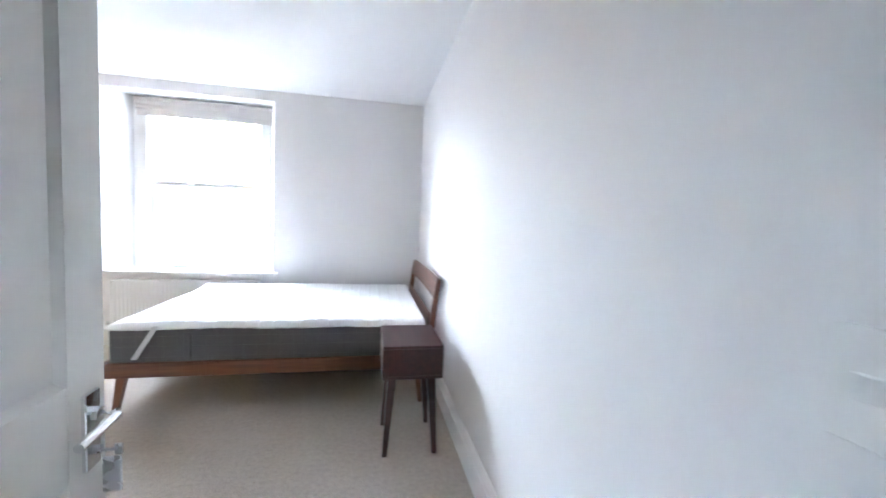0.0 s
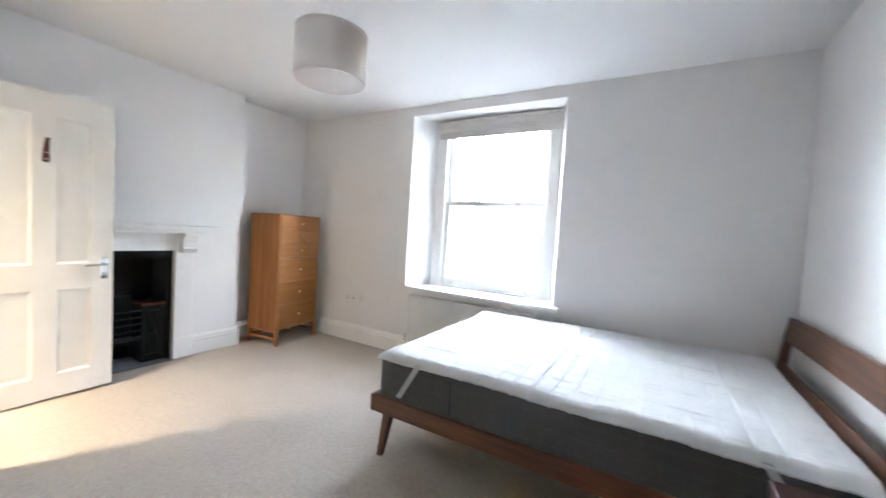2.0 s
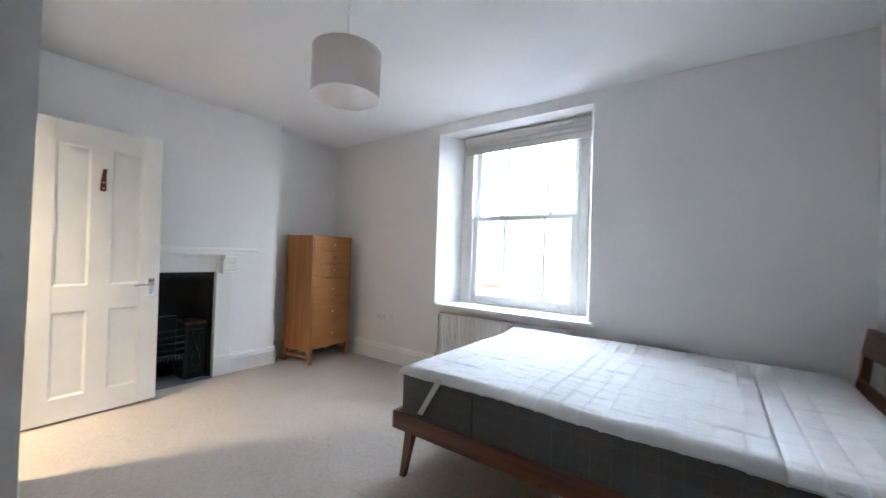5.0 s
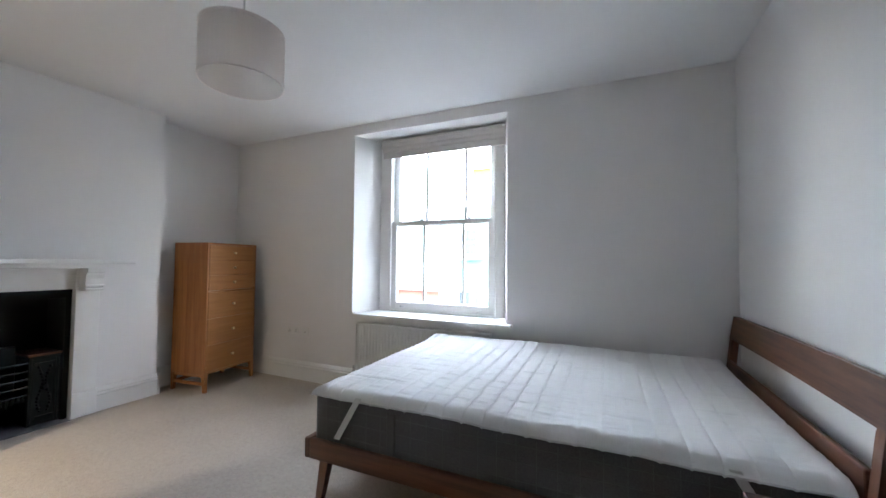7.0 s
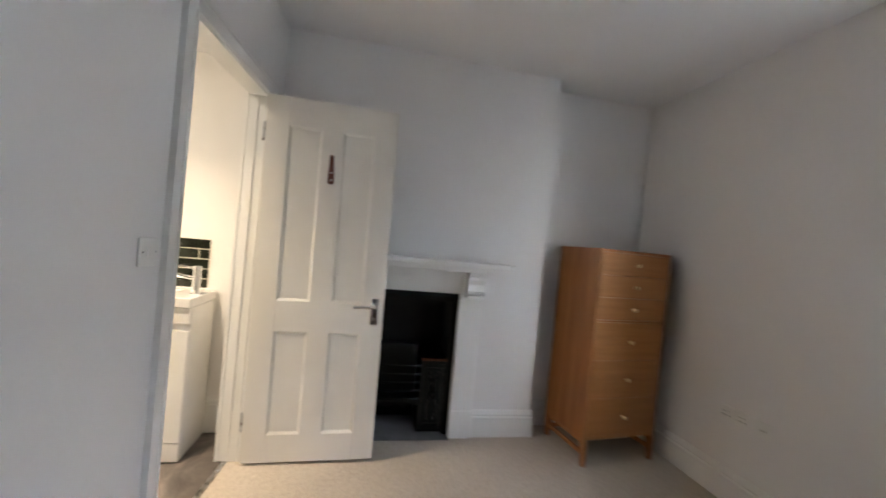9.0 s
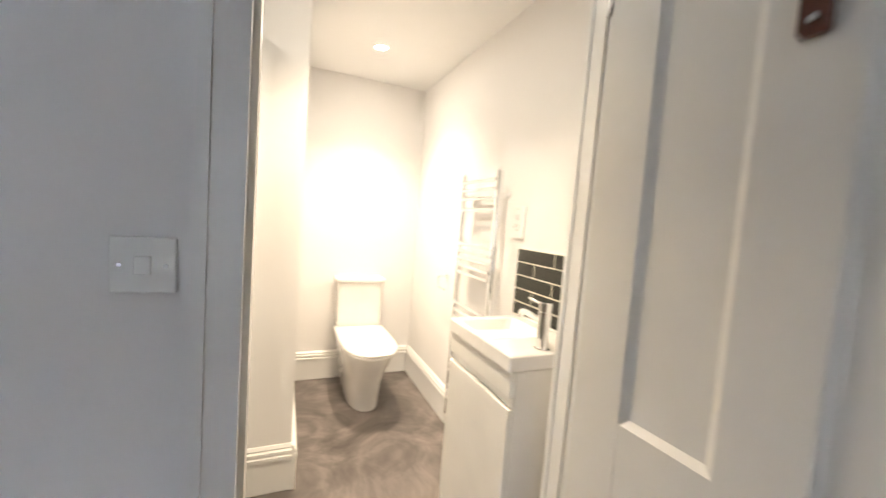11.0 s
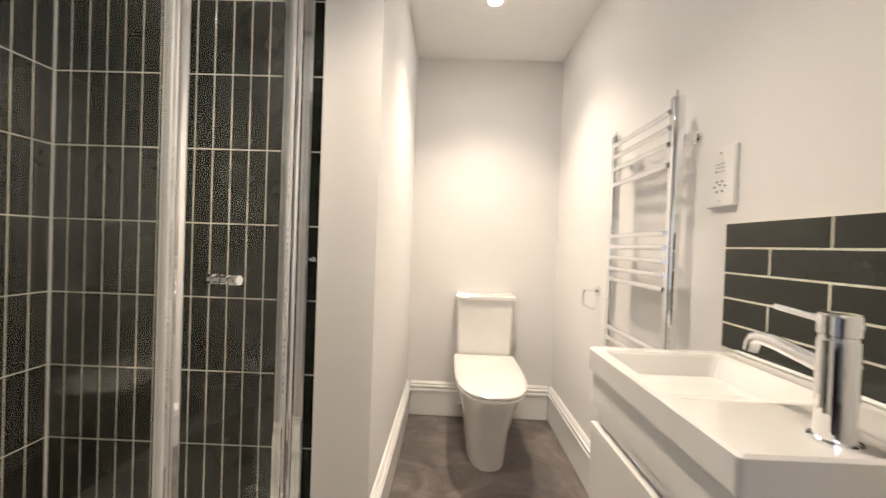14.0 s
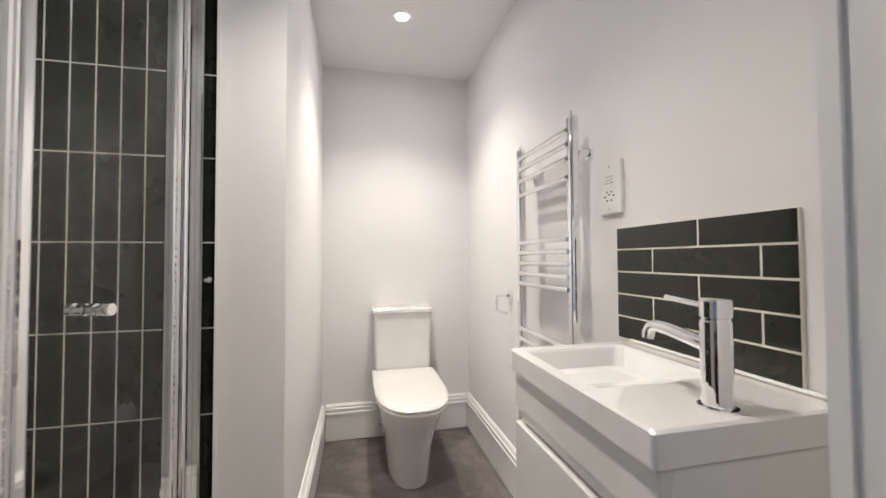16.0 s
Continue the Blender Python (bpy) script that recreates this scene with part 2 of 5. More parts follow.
def add_tube(bm, a, b, ra, rb=None, seg=14):
    a, b = Vector(a), Vector(b)
    rb = ra if rb is None else rb
    q = (b - a).to_track_quat("Z", "Y")
    r0, r1 = [], []
    for i in range(seg):
        w = 2 * math.pi * i / seg
        d = q @ Vector((math.cos(w), math.sin(w), 0))
        r0.append(bm.verts.new(a + d * ra))
        r1.append(bm.verts.new(b + d * rb))
    for i in range(seg):
        bm.faces.new((r0[i], r0[(i + 1) % seg], r1[(i + 1) % seg], r1[i]))
    bm.faces.new(r0)
    bm.faces.new(r1)


def tube(a, b, ra, rb=None, seg=14):
    bm = bmesh.new()
    add_tube(bm, a, b, ra, rb, seg)
    return bm


def lathe(profile, centre, axis="Z", seg=24):
    """profile: (radius, height) rows turned about an axis through centre."""
    bm = bmesh.new()
    q = {"Z": Euler((0, 0, 0)), "Y": Euler((radians(-90), 0, 0)), "X": Euler((0, radians(90), 0))}[axis].to_matrix()
    rings = []
    for r, h in profile:
        rings.append([bm.verts.new(Vector(centre) + q @ Vector((r * math.cos(2 * math.pi * i / seg), r * math.sin(2 * math.pi * i / seg), h))) for i in range(seg)])
    for a, b in zip(rings, rings[1:]):
        for i in range(seg):
            bm.faces.new((a[i], a[(i + 1) % seg], b[(i + 1) % seg], b[i]))
    closed = profile[0] == profile[-1]
    if profile[0][0] > 1e-6 and not closed:
        bm.faces.new(rings[0])
    if profile[-1][0] > 1e-6 and not closed:
        bm.faces.new(rings[-1])
    bmesh.ops.remove_doubles(bm, verts=bm.verts, dist=1e-6)
    return bm


def pipe(points, r, seg=12):
    """A tube bent along points."""
    bm = bmesh.new()
    pts = [Vector(p) for p in points]
    rings = []
    for i, p in enumerate(pts):
        d = (pts[min(i + 1, len(pts) - 1)] - pts[max(i - 1, 0)]).normalized()
        q = d.to_track_quat("Z", "Y")
        rings.append([bm.verts.new(p + q @ Vector((r * math.cos(2 * math.pi * k / seg), r * math.sin(2 * math.pi * k / seg), 0))) for k in range(seg)])
    for a, b in zip(rings, rings[1:]):
        best = min(range(seg), key=lambda s: (a[0].co - b[s].co).length)
        for k in range(seg):
            bm.faces.new((a[k], a[(k + 1) % seg], b[(k + 1 + best) % seg], b[(k + best) % seg]))
    bm.faces.new(rings[0])
    bm.faces.new(rings[-1])
    return bm


def loft(sections, cap=True):
    """Closed rings of equal length joined in order."""
    bm = bmesh.new()
    rings = [[bm.verts.new(p) for p in s] for s in sections]
    k = len(rings[0])
    for a, b in zip(rings, rings[1:]):
        for i in range(k):
            bm.faces.new((a[i], a[(i + 1) % k], b[(i + 1) % k], b[i]))
    if cap:
        bm.faces.new(rings[0])
        bm.faces.new(rings[-1])
    return bm


def thing(name, label, category, at=(0, 0, 0), rz=0.0, group="", kind=""):
    ob = new(name)
    ob.empty_display_size = 0.1
    ob.matrix_world = pose(*at, 0, 0, rz)
    return tagged(ob, label, category, group, kind)


def structure(name, bm, mat, label, category):
    return tagged(finish(name, bm, mat), label, category, kind="structure")


# ---- the plan ----
X_E, Y_N = 0.668, 3.91            # headboard wall, window wall
X_CH, Y_CH = -3.750, 3.046        # chimney breast's face and its corner
X_ALC = -3.92                     # back of the alcove beside it
H_BED, H_BATH = 2.495, 2.29        # ceilings
Y_S = -0.075                      # wall with the entry door
P0 = Vector((-1.58, 1.094))       # corner of the wall between bedroom and bathroom
SKEW = math.atan(0.0745)
W_DIR = Vector((-math.cos(SKEW), math.sin(SKEW)))
W_OUT = Vector((math.sin(SKEW), math.cos(SKEW)))
W_THICK = 0.095
U_DOOR0, U_DOOR1 = 1.195, 1.934   # doorway along that wall
X_BW, Y_BS = -3.832, -1.013        # bathroom's basin wall and end wall
X_AL, Y_NIB = -2.905, 0.145        # toilet recess's side wall, face of the nib
X_SH0, X_SH1 = -2.71, -1.768      # shower
Y_SH = 0.12
U_END = (P0.x + 4.15) / math.cos(SKEW)


def wp(u, v):
    """A place in plan: u along the skewed wall, v out from its bedroom face."""
    p = P0 + W_DIR * u + W_OUT * v
    return (p.x, p.y)


# ---- setting: floors, ceilings, walls ----
mid = -W_THICK * 0.45
structure("floor", prism([wp(0, mid), wp(U_END, mid), (-4.15, 4.35), (0.8, 4.35), (0.8, -1.9), (-1.58, -1.9)], -0.12, 0.0),
          M_CARPET, "beige short-pile fitted carpet with soft tread marks", "carpet")
structure("floor_bathroom", prism([(-1.582, -1.1), wp(0.002, mid - 0.004), wp(U_END, mid - 0.004), (-4.15, -1.1)], -0.12, -0.004),
          M_SLATE, "dark slate-effect vinyl bathroom floor", "floor")
structure("ceiling", prism([wp(-0.01, -0.05), wp(U_END, -0.05), (-4.15, 4.4), (0.8, 4.4), (0.8, -1.9), (-1.66, -1.9)], H_BED, H_BED + 0.15),
          M_CEIL, "plain white painted bedroom ceiling", "ceiling")
structure("ceiling_bathroom", prism([(-1.62, -1.1), wp(0.1, -0.06), wp(U_END, -0.06), (-4.15, -1.1)], H_BATH, H_BATH + 0.10),
          M_CEIL, "plain white painted bathroom ceiling", "ceiling")

WX0, WX1, WZ0, WZ1 = -2.30, -0.81, 0.685, 2.40
FX0, FX1 = -2.17, -0.90           # window frame
bm = bmesh.new()
add_prism(bm, [(-4.15, Y_N), (WX0, Y_N), (FX0, 4.20), (FX0, 4.42), (-4.15, 4.42)], 0, H_BED)
add_prism(bm, [(WX1, Y_N), (0.80, Y_N), (0.80, 4.42), (FX1, 4.42), (FX1, 4.20)], 0, H_BED)
add_prism(bm, [(WX0, Y_N), (WX1, Y_N), (FX1, 4.20), (FX1, 4.42), (FX0, 4.42), (FX0, 4.20)], 0, WZ0)
add_prism(bm, [(WX0, Y_N), (WX1, Y_N), (FX1, 4.20), (FX1, 4.42), (FX0, 4.42), (FX0, 4.20)], WZ1, H_BED)
structure("wall_north", bm, M_WALL, "white painted window wall with splayed reveals", "wall")
structure("wall_east", box((X_E, -1.9, 0), (0.80, Y_N, H_BED)), M_WALL, "white painted wall behind the bed", "wall")
structure("wall_west", box((-4.15, Y_CH, 0), (X_ALC, Y_N, H_BED)), M_WALL, "white painted alcove wall", "wall")

# chimney breast with its opening
FY0, FY1, FZ = 1.702, 2.462, 0.961
bm = bmesh.new()
rings = []
for x, y_s in ((X_CH, P0.y + (P0.x - X_CH) * 0.0745), (-4.15, wp(U_END, 0)[1])):
    rings.append([bm.verts.new((x, y, z)) for y, z in ((y_s, 0), (FY0, 0), (FY0, FZ), (FY1, FZ), (FY1, 0), (Y_CH, 0), (Y_CH, H_BED), (y_s, H_BED))])
for ring in rings:
    bm.faces.new(ring)
for i in range(8):
    bm.faces.new((rings[0][i], rings[0][(i + 1) % 8], rings[1][(i + 1) % 8], rings[1][i]))
structure("chimney_breast", bm, M_WALL, "white painted chimney breast with a fireplace opening", "chimney breast")

# wall between bedroom and bathroom, with the doorway
DH = 2.005
bm = bmesh.new()
add_prism(bm, [wp(0, 0), wp(U_DOOR0, 0), wp(U_DOOR0 - 0.018, -W_THICK), wp(0.0, -W_THICK)], 0, H_BED)
add_prism(bm, [wp(U_DOOR1, 0), wp(U_END, 0), wp(U_END, -W_THICK), wp(U_DOOR1, -W_THICK)], 0, H_BED)
add_prism(bm, [wp(U_DOOR0, 0), wp(U_DOOR1, 0), wp(U_DOOR1, -W_THICK), wp(U_DOOR0, -W_THICK)], DH, H_BED)
structure("wall_bathroom", bm, M_WALL, "white painted partition with the bathroom doorway", "wall")
structure("wall_recess", prism([(-1.58, -1.9), wp(0, -W_THICK - 0.001), (-1.66, 0.98), (-1.66, -1.9)], 0, H_BED), M_WALL,
          "white painted return wall beside the wardrobe", "wall")

# bathroom shell
structure("wall_basin", box((-4.15, Y_BS, 0), (X_BW, 1.16, H_BED)), M_WALL, "white painted bathroom wall behind the basin", "wall")
structure("wall_toilet", box((-4.15, -1.2, 0), (X_AL, Y_BS, H_BED)), M_WALL, "white painted wall behind the toilet", "wall")
bm = bmesh.new()
add_box(bm, (X_AL, -1.2, 0), (X_SH0, Y_NIB, H_BED))
add_box(bm, (X_SH0, -1.2, 0), (-1.662, Y_SH - 0.012, H_BED))
structure("wall_nib", bm, M_WALL, "white painted side wall of the toilet recess", "wall")
structure("wall_shower", box((X_SH1 + 0.012, Y_SH - 0.012, 0), (-1.662, 1.01, H_BED)), M_WALL, "wall behind the shower tiles", "wall")

# entry wall and hall
EX0, EX1 = -0.33, 0.46
bm = bmesh.new()
add_box(bm, (-1.58, Y_S - 0.12, 0), (EX0, Y_S, H_BED))
add_box(bm, (EX1, Y_S - 0.12, 0), (X_E, Y_S, H_BED))
add_box(bm, (EX0, Y_S - 0.12, 2.03), (EX1, Y_S, H_BED))
structure("wall_south", bm, M_WALL, "white painted wall with the entry doorway", "wall")
structure("wall_hall", box((-1.58, -1.9, 0), (X_E, -1.78, H_BED)), M_WALL, "plain white hall wall", "wall")

# ---- skirtings ----
SK = [(0, 0), (0.020, 0), (0.020, 0.122), (0.024, 0.126), (0.024, 0.138), (0.017, 0.144), (0.019, 0.155), (0.012, 0.170), (0.006, 0.182), (0, 0.182)]
SKB = [(0, 0), (0.020, 0), (0.020, 0.150), (0.025, 0.153), (0.025, 0.166), (0.018, 0.170), (0.022, 0.176), (0.022, 0.189), (0.013, 0.194), (0.015, 0.202), (0.006, 0.214), (0, 0.214)]


def skirting(a, b, n, prof=SK):
    ob = finish("baseboard", sweep(prof, (*a, 0), (*b, 0), (*n, 0)), M_GLOSS)
    return tagged(ob, "white gloss moulded skirting board along the wall", "skirting board", kind="structure")


skirting((X_ALC, Y_N), (X_E, Y_N), (0, -1))
skirting((X_E, Y_S), (X_E, Y_N - 0.024), (-1, 0))
skirting((X_ALC, Y_CH + 0.001), (X_ALC, Y_N - 0.024), (1, 0))
skirting((X_ALC + 0.024, Y_CH), (X_CH + 0.024, Y_CH), (0, 1))
skirting((X_CH, 2.613), (X_CH, Y_CH), (1, 0))
skirting(wp(-0.024, 0), wp(U_DOOR0 - 0.082, 0), W_OUT)
skirting((P0.x, 0.96), (P0.x, P0.y), (1, 0))
skirting(wp(U_DOOR1 + 0.082, 0), (X_CH, P0.y + (P0.x - X_CH) * 0.0745), W_OUT)
skirting((X_BW, Y_BS), (X_BW, 1.13), (1, 0), SKB)
skirting((X_BW + 0.025, Y_BS), (X_AL - 0.025, Y_BS), (0, 1), SKB)
skirting((X_AL, Y_BS), (X_AL, Y_NIB + 0.025), (-1, 0), SKB)
skirting((X_AL, Y_NIB), (X_SH0 - 0.012, Y_NIB), (0, 1), SKB)

# ---- bathroom door frame ----
frame_door = tagged(new("door_frame"), "white gloss door lining with moulded architrave", "door frame", kind="structure")


def lining(u0, u1, v0, v1, z0, z1):
    return prism([wp(u0, v0), wp(u1, v0), wp(u1, v1), wp(u0, v1)], z0, z1)


for side, (u, d) in enumerate(((U_DOOR0, 1), (U_DOOR1, -1))):
    sp = (0.018, 0.0)[side]     # the lining is splayed on the shower side
    part("jamb", prism([wp(u, 0.002), wp(u + d * 0.008, 0.002), wp(u + d * 0.008 - sp, -W_THICK - 0.002), wp(u - sp, -W_THICK - 0.002)], 0, DH), M_GLOSS, frame_door)
    part("door_stop", lining(u + d * 0.008 - sp * 0.7, u + d * 0.014 - sp * 0.3, -0.042, -0.066, 0, DH - 0.022), M_GLOSS, frame_door)
    a, b = u - d * 0.066, u + d * 0.004
    part("architrave", lining(a, b, 0.0, 0.014, 0, DH + 0.062), M_GLOSS, frame_door)
    part("architrave_bead", lining(a, a + d * 0.018, 0.014, 0.022, 0, DH + 0.062), M_GLOSS, frame_door)
    part("architrave_bead", lining(b - d * 0.012, b, 0.014, 0.018, 0, DH - 0.01), M_GLOSS, frame_door)
    part("architrave", lining(a - (0.030, 0)[side], b - (0.030, 0.008)[side], -W_THICK, -W_THICK - (0.010, 0.016)[side], 0, DH + 0.062), M_GLOSS, frame_door)
part("jamb", lining(U_DOOR0, U_DOOR1, 0.002, -W_THICK - 0.002, DH - 0.022, DH), M_GLOSS, frame_door)
part("architrave", lining(U_DOOR0 + 0.010, U_DOOR1 - 0.010, 0.0, 0.014, DH - 0.010, DH + 0.062), M_GLOSS, frame_door)
part("architrave_bead", lining(U_DOOR0 - 0.044, U_DOOR1 + 0.044, 0.014, 0.022, DH + 0.044, DH + 0.062), M_GLOSS, frame_door)
part("threshold", lining(U_DOOR0, U_DOOR1, -0.045, -0.065, -0.003, 0.006), M_SATIN, frame_door, "thin satin metal threshold strip")


# ---- doors ----
def door_leaf(name, label, width, height, at, rz, lean=0.0, st=0.105, mu=0.10, rails=(0.185, 0.745, 0.925, 0.115)):
    """A four-panel door: it runs along local +x from its hinge, faces are at y = 0 and y = 0.035."""
    d = tagged(new(name), label, "door", kind="structure")
    d.matrix_world = pose(*at, 0, lean, rz)
    T = 0.036
    zr = [0.0, rails[0], rails[1], rails[2], height - rails[3], height]
    xs = [0, st, (width - mu) / 2, (width + mu) / 2, width - st, width]
    for x0, x1 in ((xs[0], xs[1]), (xs[4], xs[5])):
        part("stile", box((x0, 0, 0), (x1, T, height), 0.002, 1), M_DOOR, d)
    for z0, z1 in ((zr[0], zr[1]), (zr[2], zr[3]), (zr[4], zr[5])):
        part("rail", box((xs[1], 0.0006, z0), (xs[4], T - 0.0006, z1)), M_DOOR, d)
    for z0, z1 in ((zr[1], zr[2]), (zr[3], zr[4])):
        part("muntin", box((xs[2], 0.0006, z0), (xs[3], T - 0.0006, z1)), M_DOOR, d)
        for x0, x1 in ((xs[1], xs[2]), (xs[3], xs[4])):
            part("panel", box((x0, 0.011, z0), (x1, T - 0.011, z1)), M_DOOR, d)
            bm = bmesh.new()
            for f, g in ((0.0, 0.011), (T, T - 0.011)):
                o = [(x0, z0), (x1, z0), (x1, z1), (x0, z1)]
                i = [(x0 + 0.014, z0 + 0.014), (x1 - 0.014, z0 + 0.014), (x1 - 0.014, z1 - 0.014), (x0 + 0.014, z1 - 0.014)]
                k = 0.001 if f == 0 else -0.001
                for q in range(4):
                    r = (q + 1) % 4
                    a, b = o[q], o[r]
                    c, e = i[r], i[q]
                    v = [bm.verts.new((a[0], f + k, a[1])), bm.verts.new((b[0], f + k, b[1])), bm.verts.new((c[0], g, c[1])), bm.verts.new((e[0], g, e[1]))]
                    bm.faces.new(v)
            part("panel_moulding", bm, M_DOOR, d)
    for z in (0.22, height - 0.20):
        part("hinge", box((-0.010, -0.004, z - 0.05), (0.002, 0.014, z + 0.05), 0.002, 1), M_SATIN, d, "steel butt hinge")
    return d


def lever_set(d, x, z, face, outward, towards):
    """Lever on a plate; face is local y, outward its sign, towards the lever's direction along x."""
    f = face
    s = outward
    plate = part("handle_plate", boxes([((x - 0.021, min(f, f + s * 0.009), z - 0.075), (x + 0.021, max(f, f + s * 0.009), z + 0.075))], 0.002), M_CHROME, d, "chrome lever handle plate")
    part("handle_boss", tube((x, f + s * 0.009, z + 0.03), (x, f + s * 0.022, z + 0.03), 0.015, seg=18), M_CHROME, plate, smooth=False)
    part("lever", pipe([(x, f + s * 0.02, z + 0.03), (x, f + s * 0.045, z + 0.03), (x + towards * 0.012, f + s * 0.054, z + 0.03), (x + towards * 0.06, f + s * 0.055, z + 0.031), (x + towards * 0.115, f + s * 0.052, z + 0.026)], 0.0085), M_CHROME, plate, smooth=True)
    part("turn", tube((x, f + s * 0.009, z - 0.04), (x, f + s * 0.02, z - 0.04), 0.008), M_SATIN, plate)
    return plate


# bathroom door stands open into the bedroom at right angles
door_b = door_leaf("door_1", "open white four-panel bathroom door", 0.695, 1.972, (-3.458, 1.266, 0.014), 91.2, -0.6, 0.120, 0.112, (0.150, 0.714, 0.880, 0.150))
lever_set(door_b, 0.643, 0.842, 0.0, -1, -1)
lever_set(door_b, 0.643, 0.842, 0.036, 1, -1)

# entry door, open against the wardrobe
door_e = door_leaf("door_2", "open white four-panel entry door", 0.838, 1.98, (-0.333, Y_S + 0.012, 0.012), 93.2)
lever_set(door_e, 0.786, 0.820, 0.0, -1, -1)

# key and tag in the entry door's lock
keys = thing("door_key", "key with a blue tag hanging in the lock", "key")
keys.matrix_world = door_e.matrix_world @ pose(0.786, -0.012, 0.777)
part("key", boxes([((-0.002, -0.03, -0.003), (0.002, 0, 0.003)), ((-0.002, -0.044, -0.011), (0.002, -0.0301, 0.011))], 0.001), M_SATIN, keys)
part("key_tag", box((-0.003, -0.042, -0.085), (0.003, -0.010, -0.014), 0.002, 1), M_SATIN, keys)
part("tag_label", box((0.0032, -0.037, -0.082), (0.0045, -0.015, -0.05)), M_BLUE, keys, "blue tag label")

# leather-brown hook on the bathroom door
hook = thing("door_hook", "dark wooden coat hook on the bathroom door", "hook")
hook.matrix_world = door_b.matrix_world @ pose(0.352, -0.001, 1.605)
secs = []
for z, y, w in ((-0.075, -0.012, 0.013), (-0.068, -0.014, 0.0165), (-0.04, -0.014, 0.0165), (0.0, -0.018, 0.0145), (0.04, -0.030, 0.012), (0.075, -0.046, 0.010)):
    secs.append([(-w, y, z), (w, y, z), (w, y + 0.011, z), (-w, y + 0.011, z)])
part("hook_body", loft(secs), M_HOOK, hook)
for z in (-0.055, -0.015):
    part("hook_screw", tube((0, -0.0135, z), (0, -0.019, z), 0.005, seg=10), M_SATIN, hook)

# ---- window ----
win = tagged(new("window_1"), "white painted sliding sash window, three panes over three", "window", kind="structure")
win.location = ((FX0 + FX1) / 2, 4.20, 0.71)
cx = win.location.x


def wbox(name, x0, x1, y0, y1, z0, z1, mat=M_GLOSS, bevel=0.003, label=""):
    return part(name, box((x0 - cx, y0 - 4.20, z0 - 0.71), (x1 - cx, y1 - 4.20, z1 - 0.71), bevel, 1), mat, win, label)


wbox("window_frame", FX0, -2.055, 4.175, 4.34, 0.71, 2.398)
wbox("window_frame", -0.985, FX1, 4.175, 4.34, 0.71, 2.398)
wbox("window_frame", -2.055, -0.985, 4.176, 4.34, 2.33, 2.398)
wbox("bottom_rail", -2.055, -0.985, 4.176, 4.345, 0.688, 0.722)
wbox("staff_bead", -2.062, -2.042, 4.163, 4.185, 0.722, 2.33)
wbox("staff_bead", -0.998, -0.978, 4.163, 4.185, 0.722, 2.33)


def sash(y0, z0, z1, bottom, top):
    xa, xb = -2.048, -0.992
    wbox("sash_stile", xa, xa + 0.058, y0, y0 + 0.042, z0, z1)
    wbox("sash_stile", xb - 0.058, xb, y0, y0 + 0.042, z0, z1)
    wbox("sash_rail", xa + 0.058, xb - 0.058, y0 + 0.001, y0 + 0.041, z0, z0 + bottom)
    wbox("sash_rail", xa + 0.058, xb - 0.058, y0 + 0.001, y0 + 0.041, z1 - top, z1)
    for x in (-1.690, -1.288):
        wbox("glazing_bar", x - 0.012, x + 0.012, y0 + 0.006, y0 + 0.036, z0 + bottom, z1 - top)
    for x0, x1 in ((xa + 0.058, -1.702), (-1.678, -1.300), (-1.276, xb - 0.058)):
        g = wbox("pane", x0, x1, y0 + 0.019, y0 + 0.023, z0 + bottom, z1 - top, M_GLASS, 0.0)
        g.visible_shadow = False


sash(4.19, 0.724, 1.585, 0.075, 0.042)
sash(4.245, 1.545, 2.328, 0.042, 0.055)
for x in (-1.72, -1.24):
    part("sash_catch", boxes([((x - 0.024 - cx, -0.004, 0.876), (x + 0.024 - cx, 0.028, 0.884)), ((x - 0.008 - cx, -0.002, 0.884), (x + 0.010 - cx, 0.016, 0.903))], 0.002), M_SATIN, win, "steel sash catch")
for x in (-1.92, -1.13):
    part("sash_lift", pipe([(x - 0.014 - cx, -0.008, 0.052), (x - 0.014 - cx, -0.028, 0.046), (x + 0.014 - cx, -0.028, 0.046), (x + 0.014 - cx, -0.008, 0.052)], 0.004, 8), M_SATIN, win, "small steel sash lift", True)

sill = tagged(finish("window_sill", prism([(-2.245, 3.832), (-0.765, 3.832), (-0.765, 3.912), (-0.812, 3.913), (-0.902, 4.174), (-2.168, 4.174), (-2.298, 3.913), (-2.245, 3.912)], 0.686, 0.708), M_GLOSS),
              "deep white gloss window board", "window sill", kind="structure")

blind = thing("roman_blind", "oatmeal fabric blind drawn up at the window head", "blind", (-1.5, 4.142, 2.178))
for k, (y0, y1, z0, z1) in enumerate(((-0.012, 0.006, 0.034, 0.106), (0.008, 0.026, 0.090, 0.142), (0.028, 0.044, 0.126, 0.172))):
    secs = []
    for i in range(31):
        x = -0.622 + 1.244 * i / 30
        w = 0.0005 * math.sin(i * 0.9 + k) + 0.0005 * math.sin(i * 0.41 + 2 * k)
        secs.append([(x, -y1 + w, z0 + 0.002 * math.sin(i * 0.3 + k)), (x, -y0 + w, z0 + 0.002), (x, -y0 + w * 0.3, z1), (x, -y1 + w * 0.3, z1)])
    part("blind_fold", loft(secs), M_BLIND, blind, smooth=False)
part("blind_headrail", box((-0.622, -0.052, 0.172), (0.622, 0.020, 0.20), 0.004, 1), M_BLIND, blind)
part("chain_guide", box((0.60, -0.062, 0.174), (0.625, -0.050, 0.196), 0.002, 1), M_PLASTIC, blind)

